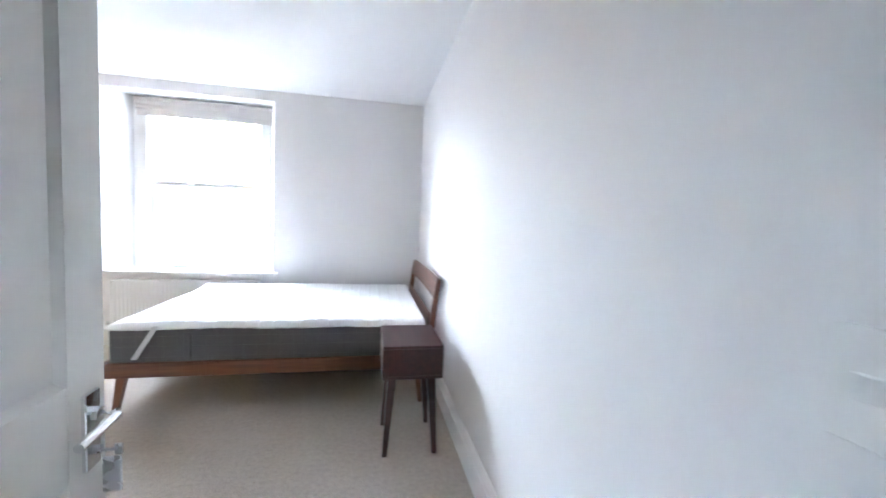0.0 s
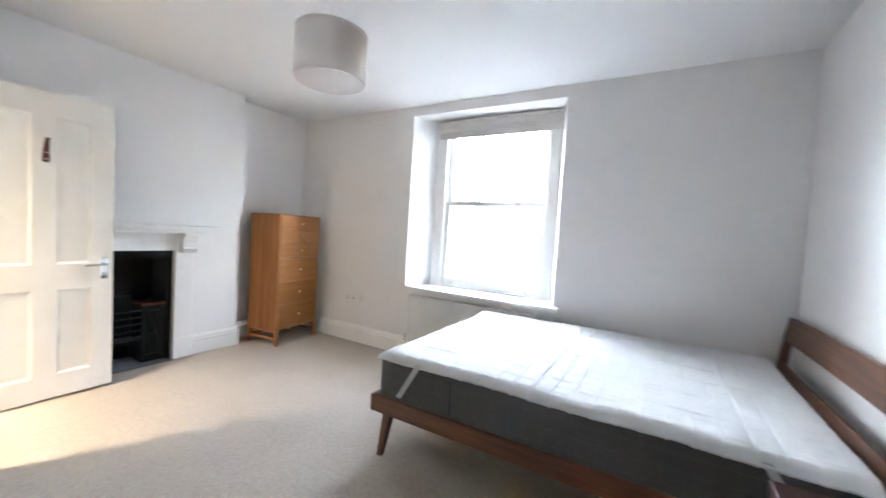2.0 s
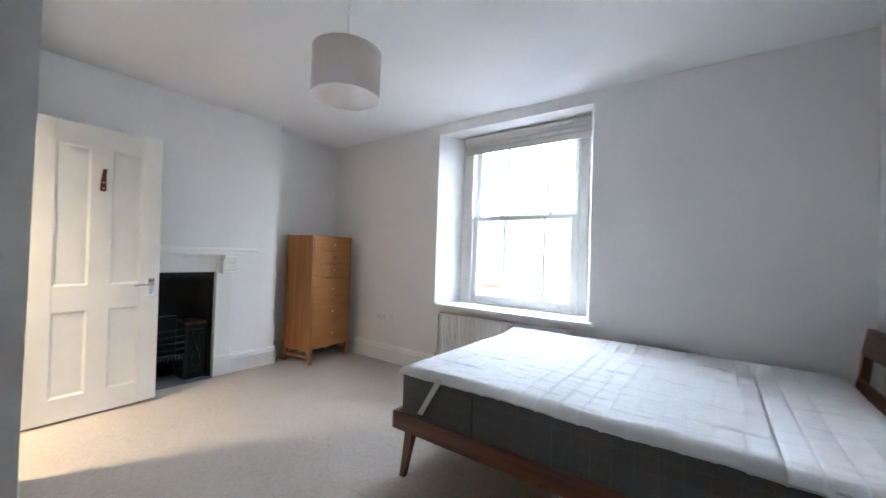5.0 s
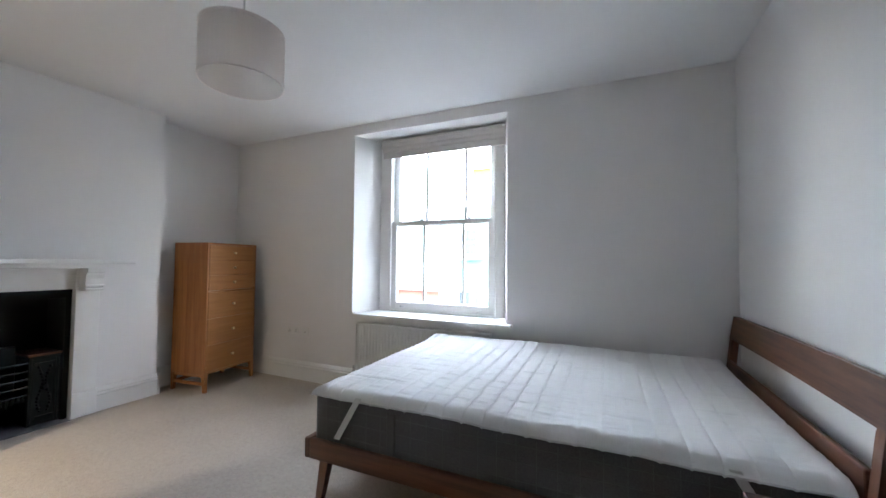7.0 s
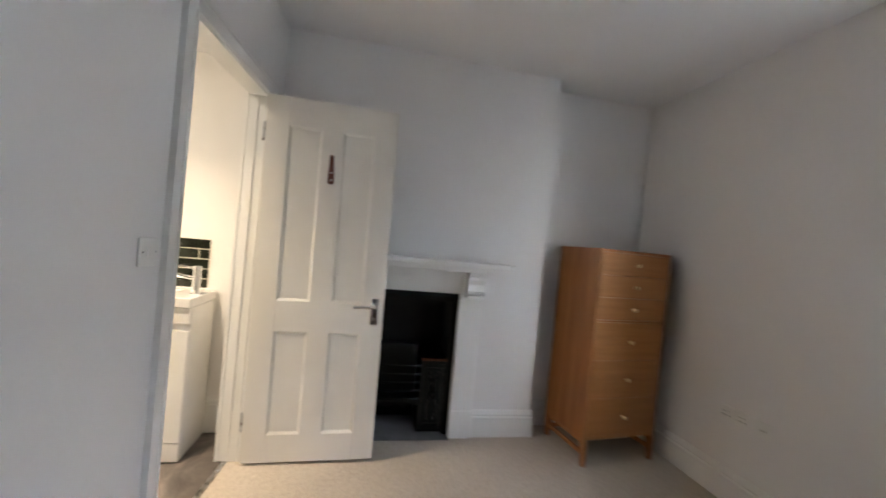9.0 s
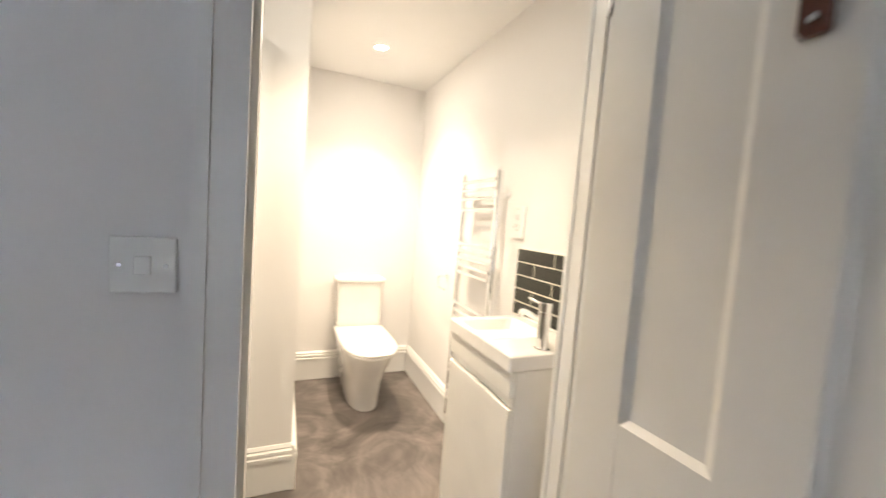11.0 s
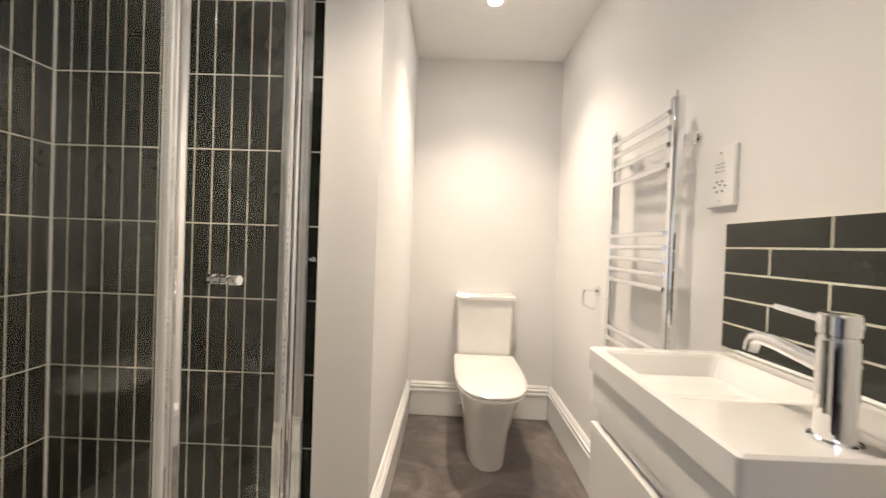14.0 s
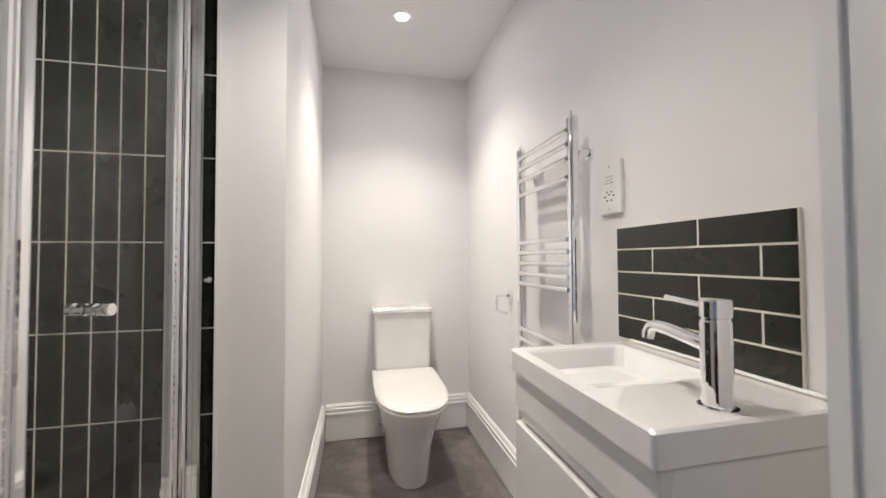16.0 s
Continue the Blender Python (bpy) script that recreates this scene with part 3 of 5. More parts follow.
# ---- bedroom radiator ----
radiator = thing("panel_radiator", "white ribbed panel radiator under the window", "radiator", (-1.555, 3.868, 0.0))
RW = 0.635
secs = []
ribs = 38
for i in range(ribs * 4 + 1):
    x = -RW + 0.012 + (2 * RW - 0.024) * i / (ribs * 4)
    y = -0.040 + (0.0, 0.0, 0.005, 0.005)[i % 4]
    secs.append([(x, y, 0.155), (x, y, 0.61), (x, y + 0.006, 0.61), (x, y + 0.006, 0.155)])
part("front_panel", loft(secs), M_RAD, radiator)
part("top_grille", box((-RW, -0.043, 0.613), (RW, 0.028, 0.632), 0.003, 1), M_RAD, radiator)
for s in (-1, 1):
    part("side_panel", box((s * RW - 0.006, -0.043, 0.145), (s * RW + 0.006, 0.028, 0.613), 0.002, 1), M_RAD, radiator)
part("back_panel", box((-RW + 0.02, 0.006, 0.155), (RW - 0.02, 0.02, 0.605)), M_RAD, radiator)
part("bottom_seam", box((-RW + 0.01, -0.042, 0.145), (RW - 0.01, -0.03, 0.158), 0.002, 1), M_RAD, radiator)
valve = part("valve", tube((-RW - 0.03, -0.02, 0.17), (-RW - 0.03, -0.02, 0.235), 0.014, 0.012), M_SATIN, radiator, "steel lockshield valve")
part("valve_tail", tube((-RW - 0.03, -0.02, 0.185), (-RW + 0.01, -0.02, 0.185), 0.008), M_SATIN, valve)
part("pipe", tube((-RW - 0.03, -0.02, 0.0), (-RW - 0.03, -0.02, 0.17), 0.0075), M_RAD, radiator)

# ---- fireplace ----
fire = thing("fireplace", "white painted fireplace surround with corbels and a cast-iron grate", "fireplace", (X_CH, 2.082, 0))


for s in (-1, 1):
    y0, y1 = sorted((s * 0.380, s * 0.525))
    part("pilaster", boxes([((0.001, y0, 0), (0.028, y1, 1.118)), ((0.001, y0 - 0.001, 0), (0.034, y1 + 0.004, 0.185))], 0.003), M_GLOSS, fire)
    cs = []
    c0, c1 = sorted((s * 0.398, s * 0.508))
    for x, z in ((0.027, 0.950), (0.118, 0.950), (0.122, 0.956), (0.122, 0.964), (0.108, 0.970), (0.120, 0.978), (0.122, 0.990), (0.112, 0.996), (0.114, 1.04), (0.124, 1.068), (0.126, 1.085), (0.146, 1.09), (0.146, 1.118), (0.027, 1.118)):
        cs.append((x, z))
    bm = bmesh.new()
    a = [bm.verts.new((x, c0, z)) for x, z in cs]
    b = [bm.verts.new((x, c1, z)) for x, z in cs]
    bm.faces.new(a)
    bm.faces.new(b)
    for i in range(len(cs)):
        j = (i + 1) % len(cs)
        bm.faces.new((a[i], a[j], b[j], b[i]))
    part("corbel", bm, M_GLOSS, fire)
part("frieze", box((0.001, -0.3795, FZ + 0.002), (0.022, 0.3795, 1.118), 0.002, 1), M_GLOSS, fire)
part("mantel_shelf", boxes([((0.001, -0.674, 1.152), (0.210, 0.674, 1.184)), ((0.001, -0.560, 1.119), (0.160, 0.560, 1.152))], 0.004), M_GLOSS, fire)
for lo, hi in (((-0.33, -0.378, 0.002), (-0.30, 0.378, FZ - 0.002)), ((-0.30, -0.378, 0.002), (-0.02, -0.345, FZ - 0.002)), ((-0.30, 0.345, 0.002), (-0.02, 0.378, FZ - 0.002)), ((-0.30, -0.345, FZ - 0.06), (-0.02, 0.345, FZ - 0.002))):
    part("firebox_panel", box(lo, hi), M_SOOT, fire, "soot-black firebox lining")
# scalloped iron hood edge along the top of the opening
secs = []
for i in range(25):
    y = -0.374 + 0.748 * i / 24
    d = 0.020 + 0.010 * abs(math.sin(i * 0.9)) + (0.012 if 10 < i < 14 else 0)
    secs.append([(-0.012, y, FZ - d), (-0.005, y, FZ - d), (-0.005, y, FZ - 0.003), (-0.012, y, FZ - 0.003)])
part("hood_edge", loft(secs), M_IRON, fire)
for s in (-1, 1):
    y0, y1 = sorted((s * 0.172, s * 0.343))
    hob = part("hob", box((-0.29, y0, 0.006), (-0.045, y1, 0.492), 0.004, 1), M_IRON, fire, "black cast-iron hob with raised ornament")
    part("hob_top", box((-0.295, y0 - 0.006, 0.4925), (-0.035, y1 + 0.001, 0.508), 0.002, 1), M_COPPER, hob, "rust-brown iron hob top")
    yc = (y0 + y1) / 2
    bm = bmesh.new()
    for z0, z1, w in ((0.05, 0.07, 0.05), (0.425, 0.445, 0.05)):
        add_box(bm, (-0.047, yc - w, z0), (-0.037, yc + w, z1))
    for q in (-1, 1):
        add_box(bm, (-0.047, yc + q * 0.062 - 0.006, 0.03), (-0.036, yc + q * 0.062 + 0.006, 0.47))
        add_box(bm, (-0.047, yc + q * 0.078 - 0.004, 0.02), (-0.038, yc + q * 0.078 + 0.004, 0.48))
        for i in range(14):
            z = 0.10 + i * 0.024
            w = 0.020 + 0.014 * math.sin(i * 0.55)
            add_tube(bm, (-0.046, yc + q * w, z), (-0.034, yc + q * w, z + 0.006), 0.008 + 0.004 * math.sin(i * 1.3) ** 2, 0.004, 8)
    add_tube(bm, (-0.046, yc, 0.27), (-0.03, yc, 0.27), 0.024, 0.012, 12)
    part("ornament", bm, M_IRON, hob)
for i, z in enumerate((0.235, 0.29, 0.345, 0.40, 0.455)):
    pts = [(-0.055 + 0.030 * math.cos(a), 0.172 * math.sin(a), z) for a in [radians(-90 + 180 * k / 12) for k in range(13)]]
    part("grate_bar", pipe(pts, 0.007, 8), M_IRON, fire, smooth=True)
bm = bmesh.new()
for i in range(12):
    y = -0.15 + 0.0273 * i
    add_tube(bm, (-0.032 - 0.02 * (y / 0.16) ** 2, y, 0.19 - 0.012 * math.cos(i * 1.57)), (-0.028 - 0.02 * (y / 0.16) ** 2, y, 0.235), 0.010, 0.007, 8)
part("basket_apron", bm, M_IRON, fire)
part("grate_back", box((-0.29, -0.171, 0.20), (-0.24, 0.171, 0.55), 0.004, 1), M_IRON, fire)
part("grate_floor", box((-0.2395, -0.171, 0.19), (-0.06, 0.171, 0.20)), M_IRON, fire)
hearth = tagged(finish("hearth_slab", box((-4.05, FY0 + 0.004, -0.05), (-3.70, FY1 - 0.004, 0.004), 0.002, 1), M_SLATEGREY), "grey slate hearth slab in the fireplace opening", "hearth", kind="structure")


# ---- chest of drawers ----
chest = thing("chest_of_drawers", "tall narrow oak chest of six drawers on splayed legs", "chest of drawers", (-3.610, 3.482, 0), 7.0)
CD, CW, CZ0, CZ1 = 0.203, 0.282, 0.160, 1.349      # half depth, half width
for q in (-1, 1):
    y0, y1 = sorted((q * CW, q * (CW - 0.018)))
    part("side_panel", box((-CD, y0, CZ0), (CD - 0.004, y1, CZ1), 0.002, 1), M_OAK_Z, chest)
part("top_board", box((-CD, -CW + 0.018, CZ1 - 0.018), (CD - 0.004, CW - 0.018, CZ1), 0.001, 1), M_OAK_Y, chest)
part("bottom_board", box((-CD, -CW + 0.018, CZ0), (CD - 0.004, CW - 0.018, CZ0 + 0.018)), M_OAK_Y, chest)
part("back_board", box((-CD, -CW + 0.018, CZ0 + 0.018), (-CD + 0.008, CW - 0.018, CZ1 - 0.018)), M_OAK_Y, chest)
part("divider", box((-CD + 0.01, -CW + 0.018, 0.897), (CD - 0.006, CW - 0.018, 0.907)), M_OAK_Y, chest)
fronts = [(0.180, 0.4165), (0.4185, 0.655), (0.657, 0.893), (0.911, 1.049), (1.051, 1.189), (1.191, 1.329)]
for z0, z1 in fronts:
    dr = part("drawer", box((CD - 0.020, -CW + 0.021, z0), (CD - 0.001, CW - 0.021, z1), 0.0015, 1), M_OAK_Y, chest)
    zc = (z0 + z1) / 2
    bm = lathe([(0.0, 0.0), (0.006, 0.0), (0.005, 0.010), (0.012, 0.016), (0.012, 0.023), (0.0, 0.026)], (CD - 0.001, 0, zc), "X", 16)
    part("knob", bm, M_BRASS, dr, "small pale brass knob", True)
for sx in (-1, 1):
    for sy in (-1, 1):
        x0, y0 = sx * (CD - 0.022), sy * (CW - 0.018)
        secs = []
        for z, k, w in ((0.0, 0.010, 0.013), (0.160, 0.0, 0.019)):
            xx = x0 + sx * k
            secs.append([(xx - w, y0 - w, z), (xx + w, y0 - w, z), (xx + w, y0 + w, z), (xx - w, y0 + w, z)])
        part("leg", loft(secs), M_OAK_Z, chest)
for sy in (-1, 1):
    y = sy * (CW - 0.018)
    part("stretcher", box((-CD + 0.03, y - 0.010, 0.062), (CD - 0.03, y + 0.010, 0.088), 0.003, 1), M_OAK_Y, chest)
    part("apron", box((-CD + 0.03, y - 0.010, 0.134), (CD - 0.03, y + 0.010, 0.159)), M_OAK_Y, chest)
part("stretcher", box((-CD + 0.02, -CW + 0.02, 0.064), (-CD + 0.04, CW - 0.02, 0.09), 0.003, 1), M_OAK_Y, chest)

# ---- bed ----
BX0, BX1, BY0, BY1 = -1.41, 0.55, 2.41, 3.812
bed = thing("bed_frame", "walnut double bed frame with an open-slat headboard", "bed", ((BX0 + BX1) / 2, (BY0 + BY1) / 2, 0))
bx, by = bed.location.x, bed.location.y


def bbox(name, x0, x1, y0, y1, z0, z1, mat, bevel=0.006):
    return part(name, box((x0 - bx, y0 - by, z0), (x1 - bx, y1 - by, z1), bevel, 2), mat, bed)


bbox("side_rail", BX0 + 0.03, BX1, BY0, BY0 + 0.026, 0.255, 0.348, M_WALNUT_X)
bbox("side_rail", BX0 + 0.03, BX1, BY1 - 0.026, BY1, 0.255, 0.348, M_WALNUT_X)
bbox("foot_rail", BX0, BX0 + 0.03, BY0, BY1, 0.255, 0.348, M_WALNUT_Y)
for i in range(11):
    x = BX0 + 0.10 + i * 0.172
    bbox("slat", x, x + 0.075, BY0 + 0.026, BY1 - 0.026, 0.292, 0.308, M_OAK_Y, 0.0)
bbox("centre_beam", BX0 + 0.03, BX1, (BY0 + BY1) / 2 - 0.02, (BY0 + BY1) / 2 + 0.02, 0.25, 0.291, M_WALNUT_X, 0.002)
for x, y, dx, dy in ((BX0 + 0.10, BY0 + 0.055, -0.045, -0.012), (BX0 + 0.10, BY1 - 0.055, -0.045, 0.012), (BX1 - 0.06, BY0 + 0.055, 0.03, -0.012), (BX1 - 0.06, BY1 - 0.055, 0.03, 0.012)):
    secs = []
    for z, k, w in ((0.0, 1.0, 0.014), (0.29, 0.0, 0.025)):
        X, Y = x - bx + dx * k, y - by + dy * k
        secs.append([(X - w, Y - w, z), (X + w, Y - w, z), (X + w, Y + w, z), (X - w, Y + w, z)])
    part("leg", loft(secs), M_WALNUT_Z, bed)
for y0, y1 in ((BY0 + 0.01, BY0 + 0.05), (BY1 - 0.05, BY1 - 0.01)):
    secs = []
    for z, x, w in ((0.255, 0.562, 0.020), (0.50, 0.578, 0.020), (0.72, 0.602, 0.019), (0.874, 0.626, 0.014)):
        X = x - bx
        secs.append([(X - w, y0 - by, z), (X + w, y0 - by, z), (X + w, y1 - by, z), (X - w, y1 - by, z)])
    part("headboard_post", loft(secs), M_WALNUT_Z, bed)
secs = []
for i in range(13):
    y = BY0 + 0.005 + (BY1 - BY0 - 0.01) * i / 12
    c = 0.012 * (1 - (2 * i / 12 - 1) ** 2)
    secs.append([(0.585 + c - bx, y - by, 0.742), (0.603 + c - bx, y - by, 0.742), (0.628 + c - bx, y - by, 0.876), (0.608 + c - bx, y - by, 0.876)])
part("headboard_slat", loft(secs), M_WALNUT_Y, bed)
bbox("headboard_lower_rail", 0.560, 0.582, BY0 + 0.05, BY1 - 0.05, 0.36, 0.625, M_WALNUT_Y)

# mattress and quilted topper
MX0, MX1, MY0, MY1 = -1.385, 0.535, 2.445, 3.788
mattress = thing("mattress", "charcoal grey fabric mattress on the bed frame", "mattress", ((MX0 + MX1) / 2, (MY0 + MY1) / 2, 0.309))
mx, my = mattress.location.x, mattress.location.y
part("core", box((MX0 - mx, MY0 - my, 0.0), (MX1 - mx, MY1 - my, 0.246), 0.028, 4), M_GREY_FAB, mattress, smooth=True)
M_SEAM = fabric("grey_stitching", (0.165, 0.16, 0.162), 600, 0.2)
for i in range(25):
    x = MX0 - mx + 0.075 + i * 0.0755
    part("side_stitch", box((x - 0.0012, MY0 - my - 0.0012, 0.028), (x + 0.0012, MY0 - my + 0.002, 0.218)), M_SEAM, mattress)
for i in range(16):
    y = MY0 - my + 0.075 + i * 0.0755
    part("end_stitch", box((MX0 - mx - 0.0012, y - 0.0012, 0.028), (MX0 - mx + 0.002, y + 0.0012, 0.218)), M_SEAM, mattress)
for z in (0.060, 0.128, 0.190):
    part("side_stitch", box((MX0 - mx + 0.03, MY0 - my - 0.0015, z), (MX1 - mx - 0.03, MY0 - my + 0.002, z + 0.0022)), M_SEAM, mattress)
    part("end_stitch", box((MX0 - mx - 0.0015, MY0 - my + 0.03, z), (MX0 - mx + 0.002, MY1 - my - 0.03, z + 0.0022)), M_SEAM, mattress)
part("handle_loop", box((MX0 - mx + 0.415, MY0 - my - 0.011, 0.025), (MX0 - mx + 0.455, MY0 - my - 0.001, 0.215), 0.003, 1), M_GREY_FAB, mattress)

topper = thing("mattress_topper", "white quilted mattress topper with elastic corner straps", "mattress topper", (mx, my, 0.560))
NX, NY = 250, 170
TX0, TX1, TY0, TY1 = MX0 - 0.012 - mx, MX1 + 0.004 - mx, MY0 - 0.012 - my, MY1 + 0.010 - my
bm = bmesh.new()
top = []
for i in range(NX + 1):
    row = []
    for j in range(NY + 1):
        u, v = i / NX, j / NY
        x = TX0 + (TX1 - TX0) * u
        y = TY0 + (TY1 - TY0) * v
        qx, qy = abs(math.sin(math.pi * (x - TX0) / 0.086)), abs(math.sin(math.pi * (y - TY0 + 0.02 * noise.noise(Vector((x * 1.5, 0, 2)))) / 0.225))
        wr = 0.0036 * noise.noise(Vector((x * 6, y * 42, 3.1))) * min(1, 2.2 * qx) + 0.0022 * noise.noise(Vector((x * 13, y * 60, 7.7)))
        puff = 0.0066 * (min(qx, 0.32) / 0.32) ** 0.6 - 0.0046 * max(0, 1 - qy / 0.16) + wr
        e = min(u * (TX1 - TX0), (1 - u) * (TX1 - TX0), v * (TY1 - TY0), (1 - v) * (TY1 - TY0))
        near = min(u * (TX1 - TX0), v * (TY1 - TY0))
        drop = 0.026 * max(0, 1 - near / 0.060) ** 2 + 0.008 * max(0, 1 - e / 0.045) ** 2 - 0.030 * max(0, (v - 0.72) / 0.28) ** 2
        wob = 0.006 * noise.noise(Vector((x * 2.3, y * 2.3, 0.3))) + 0.003 * noise.noise(Vector((x * 9, y * 3.5, 1.7)))
        edge = 0.008 * noise.noise(Vector((x * 4, y * 4, 5.1))) if e < 0.001 else 0
        row.append(bm.verts.new((x + (edge if u in (0, 1) else 0), y + (edge if v in (0, 1) else 0), 0.024 + puff - drop + wob)))
    top.append(row)
for i in range(NX):
    for j in range(NY):
        bm.faces.new((top[i][j], top[i + 1][j], top[i + 1][j + 1], top[i][j + 1]))
rim = [top[i][0] for i in range(NX + 1)] + [top[NX][j] for j in range(1, NY + 1)] + [top[i][NY] for i in range(NX - 1, -1, -1)] + [top[0][j] for j in range(NY - 1, 0, -1)]
low = [bm.verts.new((v.co.x * 0.998, v.co.y * 0.998, v.co.z - 0.008)) for v in rim]
for i in range(len(rim)):
    j = (i + 1) % len(rim)
    bm.faces.new((rim[i], low[i], low[j], rim[j]))
bm.faces.new(low)
part("quilted_pad", bm, M_QUILT, topper, smooth=True)


def strap(p0, p1, out):
    a, b, o = Vector(p0), Vector(p1), Vector(out) * 0.004
    w = Vector((0, 0, 1)).cross(Vector(out)).normalized() * 0.016
    bm = bmesh.new()
    secs_ = []
    for k in range(7):
        c = a + (b - a) * k / 6
        secs_.append([c - w, c + w, c + w + o, c - w + o])
    rings = [[bm.verts.new(p) for p in s] for s in secs_]
    for r, q in zip(rings, rings[1:]):
        for i in range(4):
            bm.faces.new((r[i], r[(i + 1) % 4], q[(i + 1) % 4], q[i]))
    part("corner_strap", bm, M_STRAP, topper, "white elastic corner strap")


strap((TX0 + 0.275, TY0 + 0.006, 0.004), (TX0 + 0.155, TY0 + 0.006, -0.20), (0, -1, 0))
strap((TX0 + 0.006, TY0 + 0.275, 0.004), (TX0 + 0.006, TY0 + 0.155, -0.20), (-1, 0, 0))
strap((TX1 - 0.275, TY0 + 0.006, 0.004), (TX1 - 0.155, TY0 + 0.006, -0.20), (0, -1, 0))

# ---- bedside table ----
ns = thing("bedside_table", "dark red-brown bedside table with one drawer and tapered legs", "bedside table", (0.38, 2.015, 0))
for nm, lo, hi in (("bottom_board", (-0.155, -0.205, 0.435), (0.165, 0.205, 0.452)), ("tabletop", (-0.155, -0.205, 0.597), (0.165, 0.205, 0.613)), ("side_panel", (-0.155, -0.205, 0.4525), (0.165, -0.188, 0.5965)), ("side_panel", (-0.155, 0.188, 0.4525), (0.165, 0.205, 0.5965)), ("back_panel", (0.150, -0.1875, 0.4525), (0.165, 0.1875, 0.5965))):
    part(nm, box(lo, hi, 0.0015, 1), M_RED_X, ns)
part("drawer", box((-0.152, -0.187, 0.453), (-0.134, 0.187, 0.596), 0.001, 1), M_WALNUT_Y, ns, "lighter walnut drawer front")
for sx in (-1, 1):
    for sy in (-1, 1):
        secs = []
        for z, k, w in ((0.0, 0.030, 0.013), (0.435, 0.0, 0.023)):
            X, Y = 0.005 + sx * 0.105 + sx * k, sy * 0.135 + sy * k * 0.8
            secs.append([(X - w, Y - w, z), (X + w, Y - w, z), (X + w, Y + w, z), (X - w, Y + w, z)])
        part("leg", loft(secs), M_RED_X, ns)

# ---- ceiling pendant ----
pend = thing("pendant_lamp", "white fabric drum pendant lampshade hanging from the ceiling", "pendant lamp", (-1.49, 2.09, H_BED))
part("ceiling_rose", lathe([(0.0, 0.0), (0.05, 0.0), (0.05, -0.010), (0.035, -0.032), (0.012, -0.040), (0.0, -0.040)], (0, 0, 0)), M_PLASTIC, pend, smooth=True)
part("flex", tube((0, 0, -0.038), (0, 0, -0.35), 0.0035, seg=8), M_PLASTIC, pend)
part("lampholder", tube((0, 0, -0.28), (0, 0, -0.38), 0.018, 0.020), M_PLASTIC, pend)
R = 0.163
shade = part("shade", lathe([(R, -0.350), (R, -0.558), (R - 0.003, -0.558), (R - 0.003, -0.350), (R, -0.350)], (0, 0, 0), seg=48), M_SHADE, pend, smooth=False)
for z in (-0.350, -0.558):
    part("shade_trim", lathe([(R + 0.002, z + 0.007), (R + 0.002, z - 0.007), (R - 0.005, z - 0.007), (R - 0.005, z + 0.007), (R + 0.002, z + 0.007)], (0, 0, 0), seg=48), M_SHADE, shade)
for k in range(3):
    a = 2 * math.pi * k / 3 + 0.4
    part("shade_spoke", tube((0.018 * math.cos(a), 0.018 * math.sin(a), -0.363), ((R - 0.003) * math.cos(a), (R - 0.003) * math.sin(a), -0.353), 0.002, seg=6), M_PLASTIC, shade)
part("bulb", lathe([(0.0, -0.46), (0.02, -0.455), (0.03, -0.43), (0.028, -0.405), (0.014, -0.38), (0.0, -0.38)], (0, 0, 0), seg=16), M_PLASTIC, pend, "unlit white bulb", True)


# ---- wardrobe beside the entry ----
robe = thing("wardrobe", "sage grey painted two-door wardrobe with round wooden knobs", "wardrobe")
robe.matrix_world = pose(-0.925, 0.890, 0, 0, 0, -math.degrees(math.atan(0.0745)))
RH, RD = 1.80, 0.54               # height, depth
RL, RR = 0.58, 0.40               # reach to either side of the line between the doors
for nm, lo, hi in (("side_panel", (-RL, -RD, 0.0), (-RL + 0.02, -0.022, RH - 0.001)), ("side_panel", (RR - 0.02, -RD, 0.0), (RR, -0.022, RH - 0.001)), ("back_panel", (-RL + 0.0205, -RD, 0.10), (RR - 0.0205, -RD + 0.01, RH - 0.021)), ("top_panel", (-RL + 0.0205, -RD, RH - 0.0205), (RR - 0.0205, -0.022, RH - 0.001)), ("bottom_panel", (-RL + 0.0205, -RD + 0.0105, 0.10), (RR - 0.0205, -0.022, 0.12))):
    part(nm, box(lo, hi, 0.001, 1), M_SAGE, robe)
part("plinth", sweep([(0, 0), (0.030, 0), (0.030, 0.085), (0.024, 0.092), (0.012, 0.115), (0, 0.118)], (-RL - 0.012, -0.018, 0), (RR, -0.018, 0), (0, 1, 0)), M_SAGE, robe)
part("cornice", sweep([(0, -0.03), (0.008, -0.03), (0.016, 0.0), (0.042, 0.03), (0.052, 0.04), (0.052, 0.06), (0, 0.06)], (-RL - 0.030, -0.018, RH), (RR, -0.018, RH), (0, 1, 0)), M_SAGE, robe)
part("cornice_top", box((-RL - 0.03, -RD, RH), (RR, -0.019, RH + 0.058), 0.004, 1), M_SAGE, robe)
part("corner_post", box((-RL + 0.001, -0.021, 0.119), (-RL + 0.083, -0.001, RH - 0.031), 0.003, 1), M_SAGE, robe)
part("corner_post", box((RR - 0.083, -0.021, 0.119), (RR - 0.001, -0.001, RH - 0.031), 0.003, 1), M_SAGE, robe)
ROBE_KNOB = [(0.0, 0.0), (0.013, 0.0), (0.013, 0.003), (0.0075, 0.005), (0.007, 0.010), (0.011, 0.013), (0.013, 0.018), (0.011, 0.024), (0.006, 0.0265), (0.0, 0.027)]
